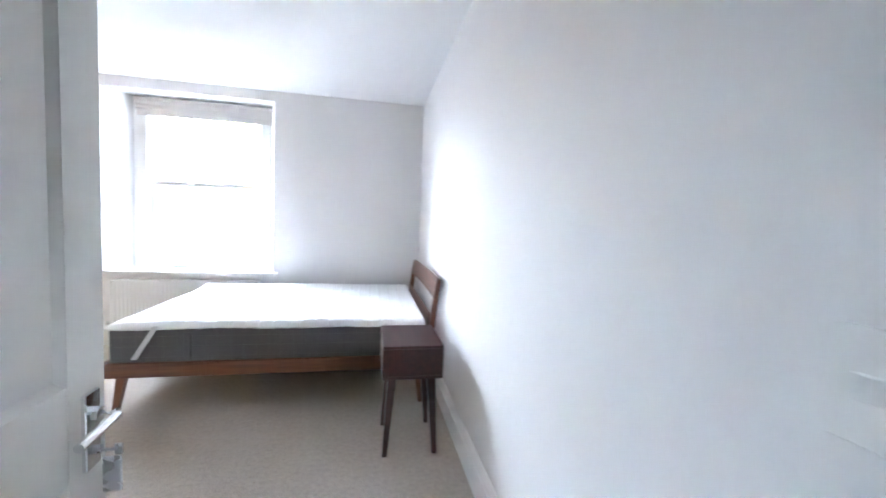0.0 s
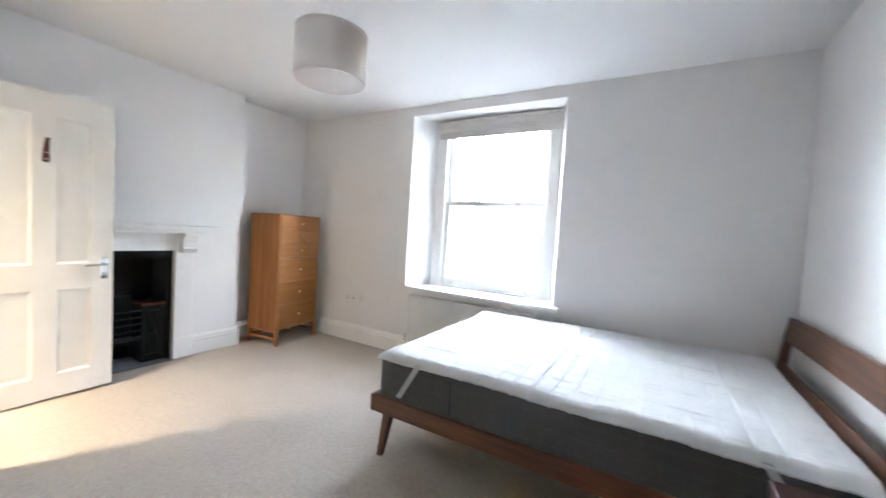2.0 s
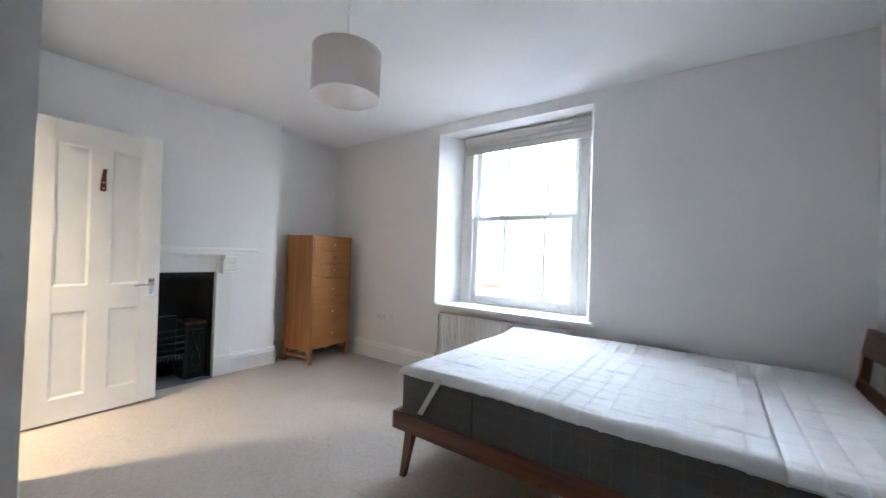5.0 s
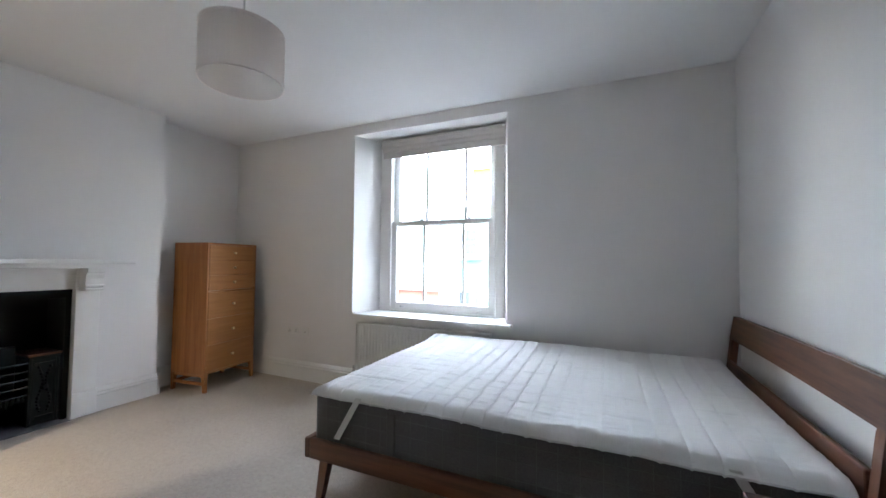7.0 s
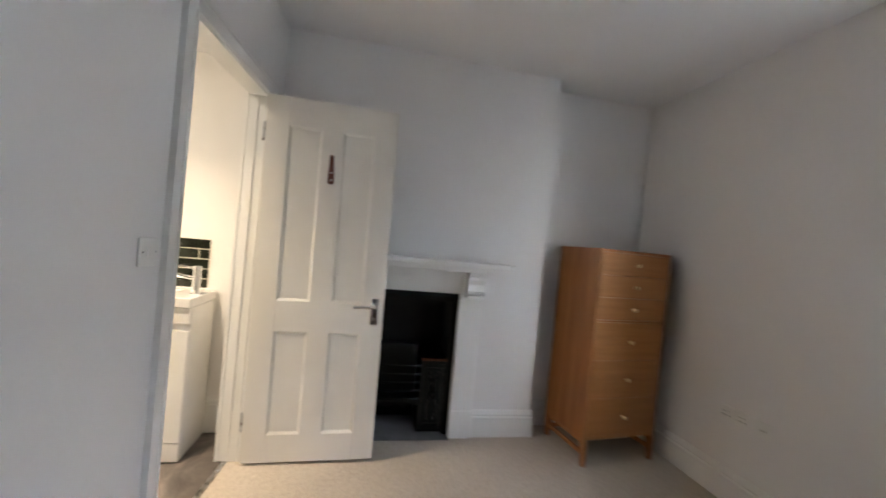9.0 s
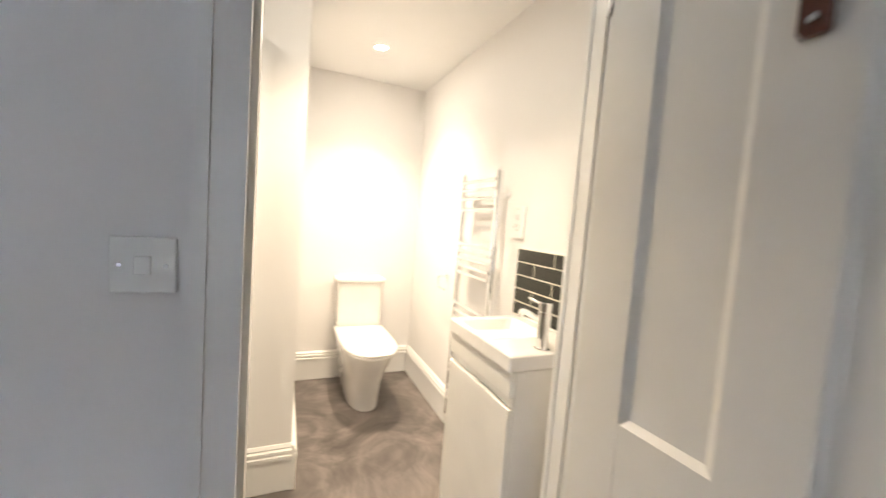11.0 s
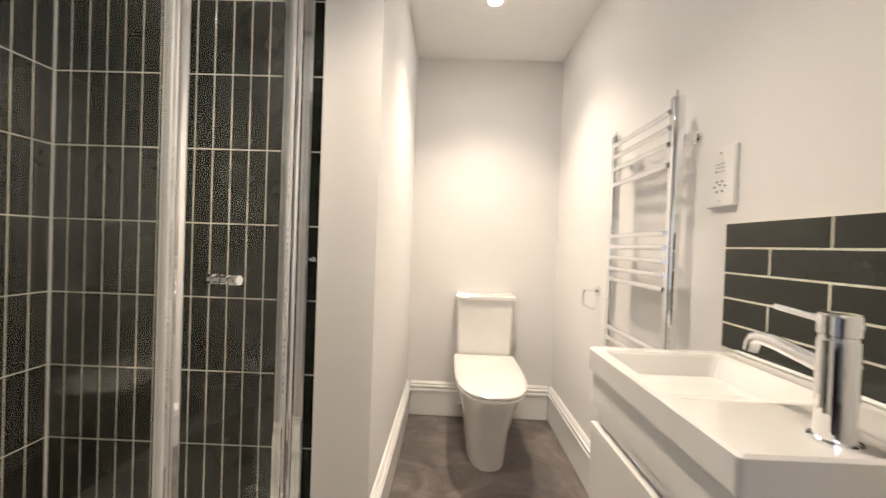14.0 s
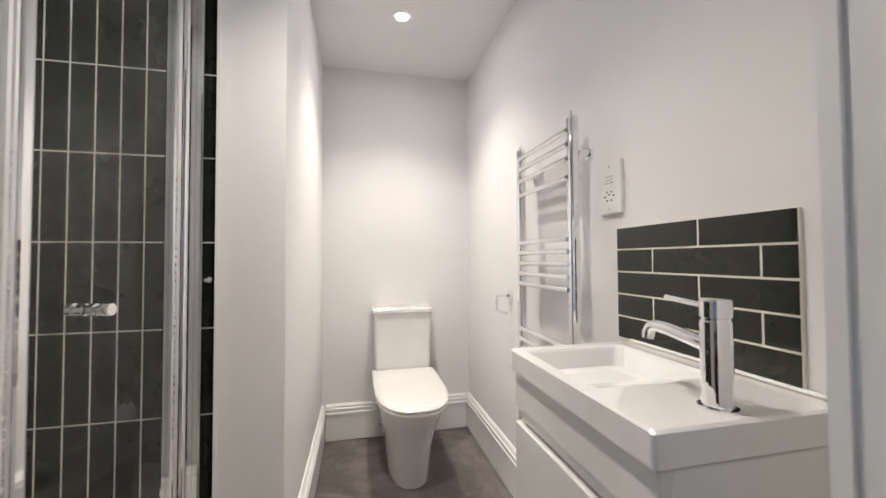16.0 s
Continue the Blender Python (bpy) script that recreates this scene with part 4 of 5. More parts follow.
for s, reach in ((-1, RL), (1, RR)):
    x0, x1 = sorted((s * 0.002, s * (reach - 0.086)))
    z0, z1, zm = 0.43, RH - 0.040, 1.112
    dr = part("wardrobe_door", box((x0 + 0.05, -0.018, z0 + 0.05), (x1 - 0.05, -0.011, z1 - 0.05)), M_SAGE, robe)
    for q0, q1 in ((x0, x0 + 0.078), (x1 - 0.078, x1)):
        part("stile", box((q0, -0.02, z0), (q1, 0.0, z1), 0.002, 1), M_SAGE, dr)
    for q0, q1 in ((z0, z0 + 0.09), (z1 - 0.09, z1), (zm - 0.030, zm + 0.030)):
        part("rail", box((x0 + 0.0782, -0.0195, q0), (x1 - 0.0782, -0.0006, q1), 0.002, 1), M_SAGE, dr)
    for q0, q1 in ((z0 + 0.09, zm - 0.030), (zm + 0.030, z1 - 0.09)):
        # a thin bead round each sunk panel
        a, b = x0 + 0.078, x1 - 0.078
        part("panel_bead", boxes([((a, -0.0115, q0), (a + 0.008, -0.0035, q1)), ((b - 0.008, -0.0115, q0), (b, -0.0035, q1)), ((a + 0.0081, -0.0115, q0), (b - 0.0081, -0.0035, q0 + 0.008)), ((a + 0.0081, -0.0115, q1 - 0.008), (b - 0.0081, -0.0035, q1))], 0.002), M_SAGE, dr)
    part("knob", lathe(ROBE_KNOB, (s * 0.042, 0.0, zm - 0.006), "Y", 20), M_SAGE, dr, "round turned wooden knob", True)
    for z in (0.585, 1.114, 1.630):
        xh = s * (reach - 0.085)
        part("hinge", box((xh - 0.005, -0.002, z - 0.034), (xh + 0.005, 0.004, z + 0.034), 0.002, 1), M_SATIN, dr, "narrow steel hinge")

part("mid_rail", sweep([(0, 0.395), (0.012, 0.395), (0.022, 0.405), (0.022, 0.418), (0.010, 0.426), (0, 0.426)], (-RL - 0.006, -0.018, 0), (RR, -0.018, 0), (0, 1, 0)), M_SAGE, robe)
low = part("drawer", box((-RL + 0.085, -0.021, 0.122), (RR - 0.085, -0.001, 0.392), 0.002, 1), M_SAGE, robe)
for x in (-0.32, 0.16):
    part("knob", lathe(ROBE_KNOB, (x, -0.001, 0.26), "Y", 20), M_SAGE, low, "round turned wooden knob", True)

# ---- switches and sockets ----


def plate(name, label, category, at, normal, w, h, dots=(), depth=0.009, rocker=None):
    """A wall plate; local x along the wall, y out of it, z up."""
    ob = thing(name, label, category)
    n = Vector((*normal, 0)).normalized()
    ob.matrix_world = Matrix.Translation(at) @ Matrix(((n.y, n.x, 0, 0), (-n.x, n.y, 0, 0), (0, 0, 1, 0), (0, 0, 0, 1)))
    part("faceplate", box((-w / 2, 0.0005, -h / 2), (w / 2, depth, h / 2), 0.003, 2), M_PLASTIC, ob)
    for x, z, r, m in dots:
        part("screw" if m is M_SATIN else "slot", tube((x, depth - 0.001, z), (x, depth + 0.0012, z), r, seg=10), m, ob)
    if rocker:
        for x, z, a, b in rocker:
            part("rocker", box((x - a / 2, depth - 0.002, z - b / 2), (x + a / 2, depth + 0.004, z + b / 2), 0.0015, 1), M_PLASTIC, ob)
    return ob


px, py = wp(U_DOOR0 - 0.135, 0.0)
plate("light_switch", "white light switch beside the bathroom door", "light switch", (px, py, 1.168), W_OUT, 0.088, 0.088,
      [(-0.030, 0.0, 0.0035, M_SATIN), (0.030, 0.0, 0.0035, M_SATIN)], rocker=[(0, 0, 0.022, 0.030)])
plate("light_switch", "white light switch beside the entry door", "light switch", (X_E, 0.195, 1.095), (-1, 0), 0.088, 0.13,
      [(-0.030, 0.0, 0.0035, M_SATIN)], rocker=[(0.01, 0, 0.022, 0.030)])
plate("wall_socket", "white double wall socket above the skirting", "socket", (-3.03, Y_N, 0.48), (0, -1), 0.146, 0.086,
      [(-0.045, 0.012, 0.004, M_DARK), (-0.035, -0.010, 0.004, M_DARK), (-0.055, -0.010, 0.004, M_DARK), (0.045, 0.012, 0.004, M_DARK), (0.035, -0.010, 0.004, M_DARK), (0.055, -0.010, 0.004, M_DARK)], rocker=[(-0.02, 0.022, 0.012, 0.02), (0.02, 0.022, 0.012, 0.02)])
plate("aerial_socket", "white aerial wall socket above the skirting", "socket", (-2.87, Y_N, 0.478), (0, -1), 0.086, 0.086, [(0, 0, 0.006, M_SATIN)])
plate("wall_socket", "grey wall socket in the alcove", "socket", (X_ALC, 3.72, 0.44), (1, 0), 0.086, 0.086,
      [(0.0, 0.012, 0.004, M_DARK), (0.010, -0.010, 0.004, M_DARK), (-0.010, -0.010, 0.004, M_DARK)])
shaver = plate("shaver_socket", "white two-gang shaver socket beside the towel rail", "socket", (X_BW, 0.438, 1.292), (1, 0), 0.094, 0.150,
               [(0, 0.060, 0.0026, M_SATIN), (0, -0.060, 0.0026, M_SATIN)] + [(0.009 * i, z, 0.0026, M_DARK) for i, z in ((-1, -0.012), (1, -0.012), (-2, -0.024), (2, -0.024), (0, -0.020), (-1, -0.036), (1, -0.036))], depth=0.012)
for k in range(3):
    part("printed_mark", box((-0.016, 0.0121, 0.030 - k * 0.009), (0.016, 0.0125, 0.034 - k * 0.009)), M_SATIN, shaver)

# ---- bathroom vanity and basin ----
VY0, VY1, VX1 = 0.500, 0.956, -3.488
vanity = thing("vanity_unit", "white gloss vanity unit with two slab fronts", "vanity unit", (X_BW, (VY0 + VY1) / 2, 0))
VW, VD = (VY1 - VY0) / 2, VX1 - X_BW
part("carcass", boxes([((0.022, -VW + 0.004, 0.004), (VD - 0.0298, VW - 0.003, 0.8185))], 0.002), M_LACQUER, vanity)
part("plinth", box((0.022, -VW + 0.004, 0.0), (VD - 0.045, VW - 0.004, 0.0038)), M_LACQUER, vanity)
part("fascia", box((VD - 0.0295, -VW + 0.005, 0.735), (VD - 0.010, VW - 0.0035, 0.8185), 0.0015, 1), M_LACQUER, vanity)
part("grip_channel", box((VD - 0.0295, -VW + 0.006, 0.700), (VD - 0.026, VW - 0.006, 0.733)), M_LACQUER, vanity)
part("cabinet_door", box((VD - 0.0295, -VW + 0.005, 0.105), (VD - 0.010, VW - 0.0035, 0.698), 0.0015, 1), M_LACQUER, vanity)
part("kickboard", box((VD - 0.0295, -VW + 0.005, 0.004), (VD - 0.012, VW - 0.0035, 0.100), 0.0015, 1), M_LACQUER, vanity)

basin = thing("basin", "white ceramic rectangular basin with a raised rim", "basin", (X_BW, (VY0 + VY1) / 2, 0.8190))
bx0, bx1, by0, by1 = 0.001, VD, -VW, VW
zt = 0.0535


def rrect(x0, x1, y0, y1, r, z, k=5):
    pts = []
    for cx_, cy_, a0 in ((x1 - r, y1 - r, 0), (x0 + r, y1 - r, 90), (x0 + r, y0 + r, 180), (x1 - r, y0 + r, 270)):
        for i in range(k + 1):
            a = radians(a0 + 90 * i / k)
            pts.append((cx_ + r * math.cos(a), cy_ + r * math.sin(a), z))
    return pts


ix0, ix1, iy0, iy1 = 0.055, VD - 0.022, -VW + 0.028, VW - 0.155
bm = loft([rrect(bx0 + 0.012, bx1 - 0.012, by0 + 0.012, by1 - 0.012, 0.006, 0.0005), rrect(bx0, bx1, by0, by1, 0.008, 0.004), rrect(bx0, bx1, by0, by1, 0.008, zt - 0.004), rrect(bx0 + 0.004, bx1 - 0.004, by0 + 0.004, by1 - 0.004, 0.008, zt),
           rrect(ix0, ix1, iy0, iy1, 0.022, zt), rrect(ix0 + 0.006, ix1 - 0.006, iy0 + 0.006, iy1 - 0.006, 0.022, zt - 0.006), rrect(ix0 + 0.026, ix1 - 0.024, iy0 + 0.026, iy1 - 0.12, 0.03, zt - 0.044), rrect(ix0 + 0.05, ix1 - 0.05, iy0 + 0.05, iy1 - 0.15, 0.015, zt - 0.048)])
part("basin_bowl", bm, M_CERAMIC, basin)
part("upstand", box((0.0045, -VW + 0.01, zt + 0.0002), (0.016, VW - 0.012, zt + 0.008), 0.003, 1), M_SEAL, basin)

tap = thing("basin_tap", "tall chrome single-lever mixer tap on the basin", "tap", (X_BW + 0.196, 0.914, 0.8190 + zt))
part("tap_body", lathe([(0.0, 0.0), (0.026, 0.0), (0.026, 0.004), (0.0205, 0.006), (0.0205, 0.126), (0.0190, 0.128), (0.0190, 0.131), (0.0210, 0.133), (0.0210, 0.156), (0.019, 0.159), (0.0, 0.159)], (0, 0, 0), seg=32), M_CHROME, tap, smooth=False)
part("spout", pipe([(0.0, -0.015, 0.088), (0.0, -0.05, 0.094), (0.0, -0.09, 0.100), (0.0, -0.112, 0.101), (0.0, -0.124, 0.096), (0.0, -0.130, 0.086), (0.0, -0.131, 0.076)], 0.0108, 16), M_CHROME, tap, smooth=True)
part("lever", pipe([(0.0, -0.018, 0.147), (0.0, -0.055, 0.150), (0.0, -0.090, 0.153)], 0.0045, 10), M_CHROME, tap, smooth=True)

# ---- toilet ----
toilet = thing("toilet", "white ceramic close-coupled toilet with closed lid", "toilet", (-3.378, Y_BS, 0))


def dshape(w, y0, y1, z, k=14, sq=2.6):
    """A D in plan: straight at the back y0, rounded front at y1."""
    pts = [(w, y0, z)]
    c = y0 + (y1 - y0) * 0.42
    for i in range(k + 1):
        a = math.pi * i / k
        ca, sa = math.cos(a), math.sin(a)
        pts.append((w * math.copysign(abs(ca) ** (2 / sq), ca), c + (y1 - c) * abs(sa) ** (2 / sq), z))
    pts.append((-w, y0, z))
    return pts


part("pan", loft([dshape(0.110, 0.06, 0.592, 0.0, sq=2.5), dshape(0.113, 0.05, 0.597, 0.02, sq=2.5), dshape(0.119, 0.03, 0.608, 0.10, sq=2.5), dshape(0.130, 0.02, 0.632, 0.19, sq=2.5), dshape(0.146, 0.015, 0.672, 0.27, sq=2.5), dshape(0.163, 0.012, 0.722, 0.34, sq=2.5), dshape(0.170, 0.012, 0.756, 0.385, sq=2.45), dshape(0.173, 0.012, 0.764, 0.405, sq=2.5), dshape(0.169, 0.014, 0.758, 0.412, sq=2.5)]), M_CERAMIC, toilet, smooth=True)
part("seat", loft([dshape(0.176, 0.17, 0.776, 0.4135), dshape(0.180, 0.17, 0.784, 0.416), dshape(0.180, 0.17, 0.784, 0.424), dshape(0.177, 0.17, 0.779, 0.427)]), M_CERAMIC, toilet)
part("lid", loft([dshape(0.176, 0.17, 0.776, 0.4295), dshape(0.181, 0.17, 0.786, 0.432), dshape(0.181, 0.17, 0.786, 0.440), dshape(0.172, 0.174, 0.774, 0.447), dshape(0.150, 0.18, 0.744, 0.449)]), M_CERAMIC, toilet)
part("cistern", loft([rrect(-0.158, 0.158, 0.004, 0.158, 0.02, 0.4125), rrect(-0.163, 0.163, 0.003, 0.163, 0.02, 0.46), rrect(-0.172, 0.172, 0.003, 0.168, 0.02, 0.772)]), M_CERAMIC, toilet, smooth=False)
part("cistern_lid", loft([rrect(-0.175, 0.175, 0.002, 0.172, 0.018, 0.7725), rrect(-0.181, 0.181, 0.001, 0.180, 0.018, 0.778), rrect(-0.181, 0.181, 0.001, 0.180, 0.018, 0.796), rrect(-0.174, 0.174, 0.005, 0.174, 0.018, 0.803)]), M_CERAMIC, toilet)
part("flush_button", lathe([(0.0, 0.0), (0.026, 0.0), (0.026, 0.004), (0.022, 0.006), (0.0, 0.006)], (0, 0.09, 0.8032), seg=24), M_CHROME, toilet, "round chrome dual flush button")
part("seat_hinge", tube((-0.10, 0.172, 0.434), (0.10, 0.172, 0.434), 0.008), M_CHROME, toilet)
part("side_cap", tube((0.128, 0.20, 0.16), (0.140, 0.20, 0.16), 0.012), M_CHROME, toilet)

# ---- towel rail ----
rail = thing("towel_radiator", "chrome ladder towel radiator on the wall", "towel radiator", (-3.768, 0.145, 0))
for y in (-0.188, 0.188):
    part("post", box((-0.019, y - 0.016, 0.200), (0.013, y + 0.016, 1.536), 0.010, 4), M_CHROME, rail, smooth=True)
    part("post_cap", tube((0, y, 1.5362), (0, y, 1.551), 0.005, 0.003, 8), M_CHROME, rail)
for z in (1.492, 1.448, 1.402, 1.344, 1.153, 1.113, 1.074, 1.033, 0.994, 0.814, 0.774, 0.734, 0.694, 0.655, 0.528, 0.488, 0.448, 0.408, 0.316, 0.275, 0.236):
    part("bar", tube((0.010, -0.180, z), (0.010, 0.180, z), 0.0095, seg=10), M_CHROME, rail, smooth=True)
for y in (-0.188, 0.188):
    for z in (1.42, 0.42):
        part("bracket", lathe([(0.0, -0.0635), (0.016, -0.0635), (0.016, -0.056), (0.011, -0.052), (0.011, -0.0195), (0.0, -0.0195)], (0, y, z), "X", 16), M_CHROME, rail)
    part("valve", tube((0, y, 0.135), (0, y, 0.201), 0.015, 0.013), M_CHROME, rail, "chrome radiator valve")
    part("pipe", tube((0, y, 0.0), (0, y, 0.136), 0.0075), M_CHROME, rail)

# ---- toilet roll holder ----
holder = thing("toilet_roll_holder", "empty chrome toilet roll holder on the wall", "toilet roll holder", (X_BW, -0.31, 0.915))
part("rosette", tube((0.0005, 0, 0), (0.010, 0, 0), 0.024, seg=20), M_CHROME, holder)
part("arm", pipe([(0.009, 0, 0), (0.06, 0, 0.0), (0.066, -0.004, -0.002), (0.066, -0.010, -0.03), (0.066, -0.005, -0.062), (0.066, 0.006, -0.066), (0.066, 0.11, -0.066), (0.066, 0.118, -0.058)], 0.0055, 10), M_CHROME, holder, smooth=True)

# ---- shower ----
tray = thing("shower_tray", "white low shower tray", "shower tray", ((X_SH0 + X_SH1) / 2, 0.55, 0))
tw = (X_SH1 - X_SH0) / 2
part("tray_body", loft([rrect(-tw + 0.002, tw - 0.003, Y_SH - 0.55 + 0.003, 0.455, 0.01, 0.0), rrect(-tw + 0.002, tw - 0.003, Y_SH - 0.55 + 0.003, 0.455, 0.01, 0.096), rrect(-tw + 0.006, tw - 0.006, Y_SH - 0.55 + 0.006, 0.451, 0.01, 0.10), rrect(-tw + 0.05, tw - 0.04, Y_SH - 0.55 + 0.04, 0.41, 0.03, 0.10), rrect(-tw + 0.06, tw - 0.05, Y_SH - 0.55 + 0.05, 0.40, 0.03, 0.075)]), M_TRAY, tray)
part("waste_cover", tube((0.0, 0.0, 0.0755), (0.0, 0.0, 0.081), 0.05, seg=24), M_CHROME, tray, "round chrome waste cover")

SX = X_SH0 + 0.05
screen = thing("shower_door", "chrome-framed clear glass bi-fold shower door folded slightly inward", "shower door", (SX, 0.55, 0.10))
SH_TOP = 1.90
# plan points of the door: wall channel, pivot, fold and far channel
SA, SB, SC, SE = Vector((0.0, -0.405)), Vector((0.0, -0.282)), Vector((0.068, 0.102)), Vector((0.034, 0.505))


def along(a, b, start, stop, x0, x1, z0, z1, bevel=0.0, seg=2):
    """A box on the line from a to b in plan, from start to stop along it; x0 to x1 is its depth."""
    d = (b - a).normalized()
    bm = box((x0, start, z0), (x1, stop, z1), bevel, seg)
    m = Matrix(((d.y, d.x, 0, a.x), (-d.x, d.y, 0, a.y), (0, 0, 1, 0), (0, 0, 0, 1)))
    bmesh.ops.transform(bm, matrix=m, verts=bm.verts)
    return bm


part("frame_post", along(SA, SB, -0.010, 0.010, -0.018, 0.018, 0.001, SH_TOP, 0.005), M_CHROME, screen)
part("frame_post", along(SA, SB, 0.097, 0.121, -0.020, 0.018, 0.001, SH_TOP, 0.006), M_CHROME, screen)
part("frame_post", along(SB, SC, 0.002, 0.026, -0.016, 0.016, 0.001, SH_TOP - 0.041, 0.006), M_CHROME, screen)
part("fold_stile", along(SB, SC, (SC - SB).length - 0.026, (SC - SB).length - 0.001, -0.015, 0.012, 0.024, SH_TOP - 0.042, 0.006), M_CHROME, screen)
part("fold_stile", along(SC, SE, 0.001, 0.020, -0.015, 0.012, 0.024, SH_TOP - 0.042, 0.006), M_CHROME, screen)
part("frame_post", along(SC, SE, (SE - SC).length - 0.012, (SE - SC).length + 0.012, -0.018, 0.018, 0.001, SH_TOP, 0.006), M_CHROME, screen)
part("top_rail", box((-0.018, -0.394, SH_TOP - 0.04), (0.022, 0.492, SH_TOP), 0.004, 1), M_CHROME, screen)
part("bottom_rail", box((-0.016, -0.394, 0.001), (0.020, 0.492, 0.022), 0.003, 1), M_CHROME, screen)
for a, b, u0, u1 in ((SA, SB, 0.0105, 0.0965), (SB, SC, 0.0265, (SC - SB).length - 0.0265), (SC, SE, 0.0205, (SE - SC).length - 0.0125)):
    g = part("glass_pane", along(a, b, u0, u1, -0.003, 0.003, 0.023, SH_TOP - 0.041), M_SHGLASS, screen)
    g.visible_shadow = False
door_dir = (SC - SB).normalized()
for prof in ([(0.0, -0.044), (0.0115, -0.044), (0.013, -0.042), (0.013, -0.027), (0.008, -0.025), (0.008, -0.017), (0.012, -0.015), (0.012, -0.0045), (0.0, -0.004)],
             [(0.0, 0.004), (0.012, 0.0045), (0.012, 0.015), (0.008, 0.017), (0.008, 0.023), (0.013, 0.025), (0.013, 0.034), (0.0, 0.035)]):
    bm = lathe(prof, (0, 0, 0), "X", 24)
    at = SB + door_dir * 0.246
    bmesh.ops.transform(bm, matrix=pose(at.x, at.y, 0.898, 0, 0, -math.degrees(math.atan2(door_dir.x, door_dir.y))), verts=bm.verts)
    part("knob", bm, M_CHROME, screen, "round chrome door knob", True)

stud = thing("chrome_stud", "small round chrome stud on the tiles", "shower valve", (-2.690, Y_SH + 0.006, 1.034))
part("stud_body", lathe([(0.0, 0.001), (0.009, 0.001), (0.009, 0.006), (0.005, 0.009), (0.0045, 0.015), (0.007, 0.017), (0.007, 0.021), (0.0, 0.022)], (0, 0, 0), "Y", 18), M_CHROME, stud)

# white trim where the tiles meet the nib
tagged(finish("trim", box((X_SH0 - 0.012, Y_NIB + 0.0005, 0.0), (X_SH0 + 0.001, Y_SH + 0.012, H_BATH - 0.001), 0.002, 1), M_GLOSS), "white corner trim beside the shower tiles", "trim", kind="structure")

# ---- downlights ----
# A fitting for every lamp, the two added unseen ones too.
for i, at in enumerate(DOWNLIGHTS):
    dl = thing("downlight", "round white recessed ceiling downlight, lit", "downlight", (at[0], at[1], H_BATH), group="bathroom downlights")
    part("bezel", lathe([(0.030, -0.003), (0.043, -0.003), (0.045, -0.0005), (0.030, -0.0005), (0.030, -0.003)], (0, 0, 0), seg=28), M_PLASTIC, dl)
    part("lens", lathe([(0.0, -0.002), (0.0295, -0.002), (0.0295, -0.0008), (0.0, -0.0008)], (0, 0, 0), seg=24), M_LENS, dl, "glowing warm lamp lens")

# ---- outside: street and houses opposite ----
M_ASPHALT = painted("asphalt", (0.05, 0.05, 0.052), 0.9, 0.15, 80, 0.4, 2)
M_MINT = painted("mint_render", (0.16, 0.37, 0.345), 0.85, 0.06, 30, 0.2, 0.6)
M_YELLOW = painted("yellow_render", (0.62, 0.42, 0.04), 0.85, 0.06, 30, 0.2, 0.6)
M_REDP = painted("red_render", (0.50, 0.20, 0.15), 0.7, 0.08, 30, 0.2, 1)
M_CREAM = painted("cream_render", (0.55, 0.535, 0.50), 0.85, 0.05, 30, 0.2, 0.6)
M_ROOF = painted("slate_roof", (0.30, 0.30, 0.31), 0.8, 0.2, 12, 0.5, 3)
M_PANE = plain("dark_window_glass", (0.10, 0.12, 0.13), 0.05)
GZ = -3.2
structure("ground", box((-250, 4.43, GZ - 0.2), (250, 400, GZ)), M_ASPHALT, "grey asphalt street outside the window", "street")


# unseen blocks around the room, added to keep sky light off the facades opposite
terrace = [((-30, -5.0, GZ), (-4.16, 4.40, 6.4)), ((0.81, -5.0, GZ), (30, 4.40, 6.4))]
structure("shade_block_west", box(*terrace[0]), M_CREAM, "unseen plain block beside the room, added to shade the houses opposite", "building")
structure("shade_block_east", box(*terrace[1]), M_CREAM, "unseen plain block beside the room, added to shade the houses opposite", "building")
structure("shade_block_top", box((-4.158, -5.0, 2.66), (0.808, 4.40, 6.4)), M_CREAM, "unseen plain block above the bedroom, added to shade the houses opposite", "building")


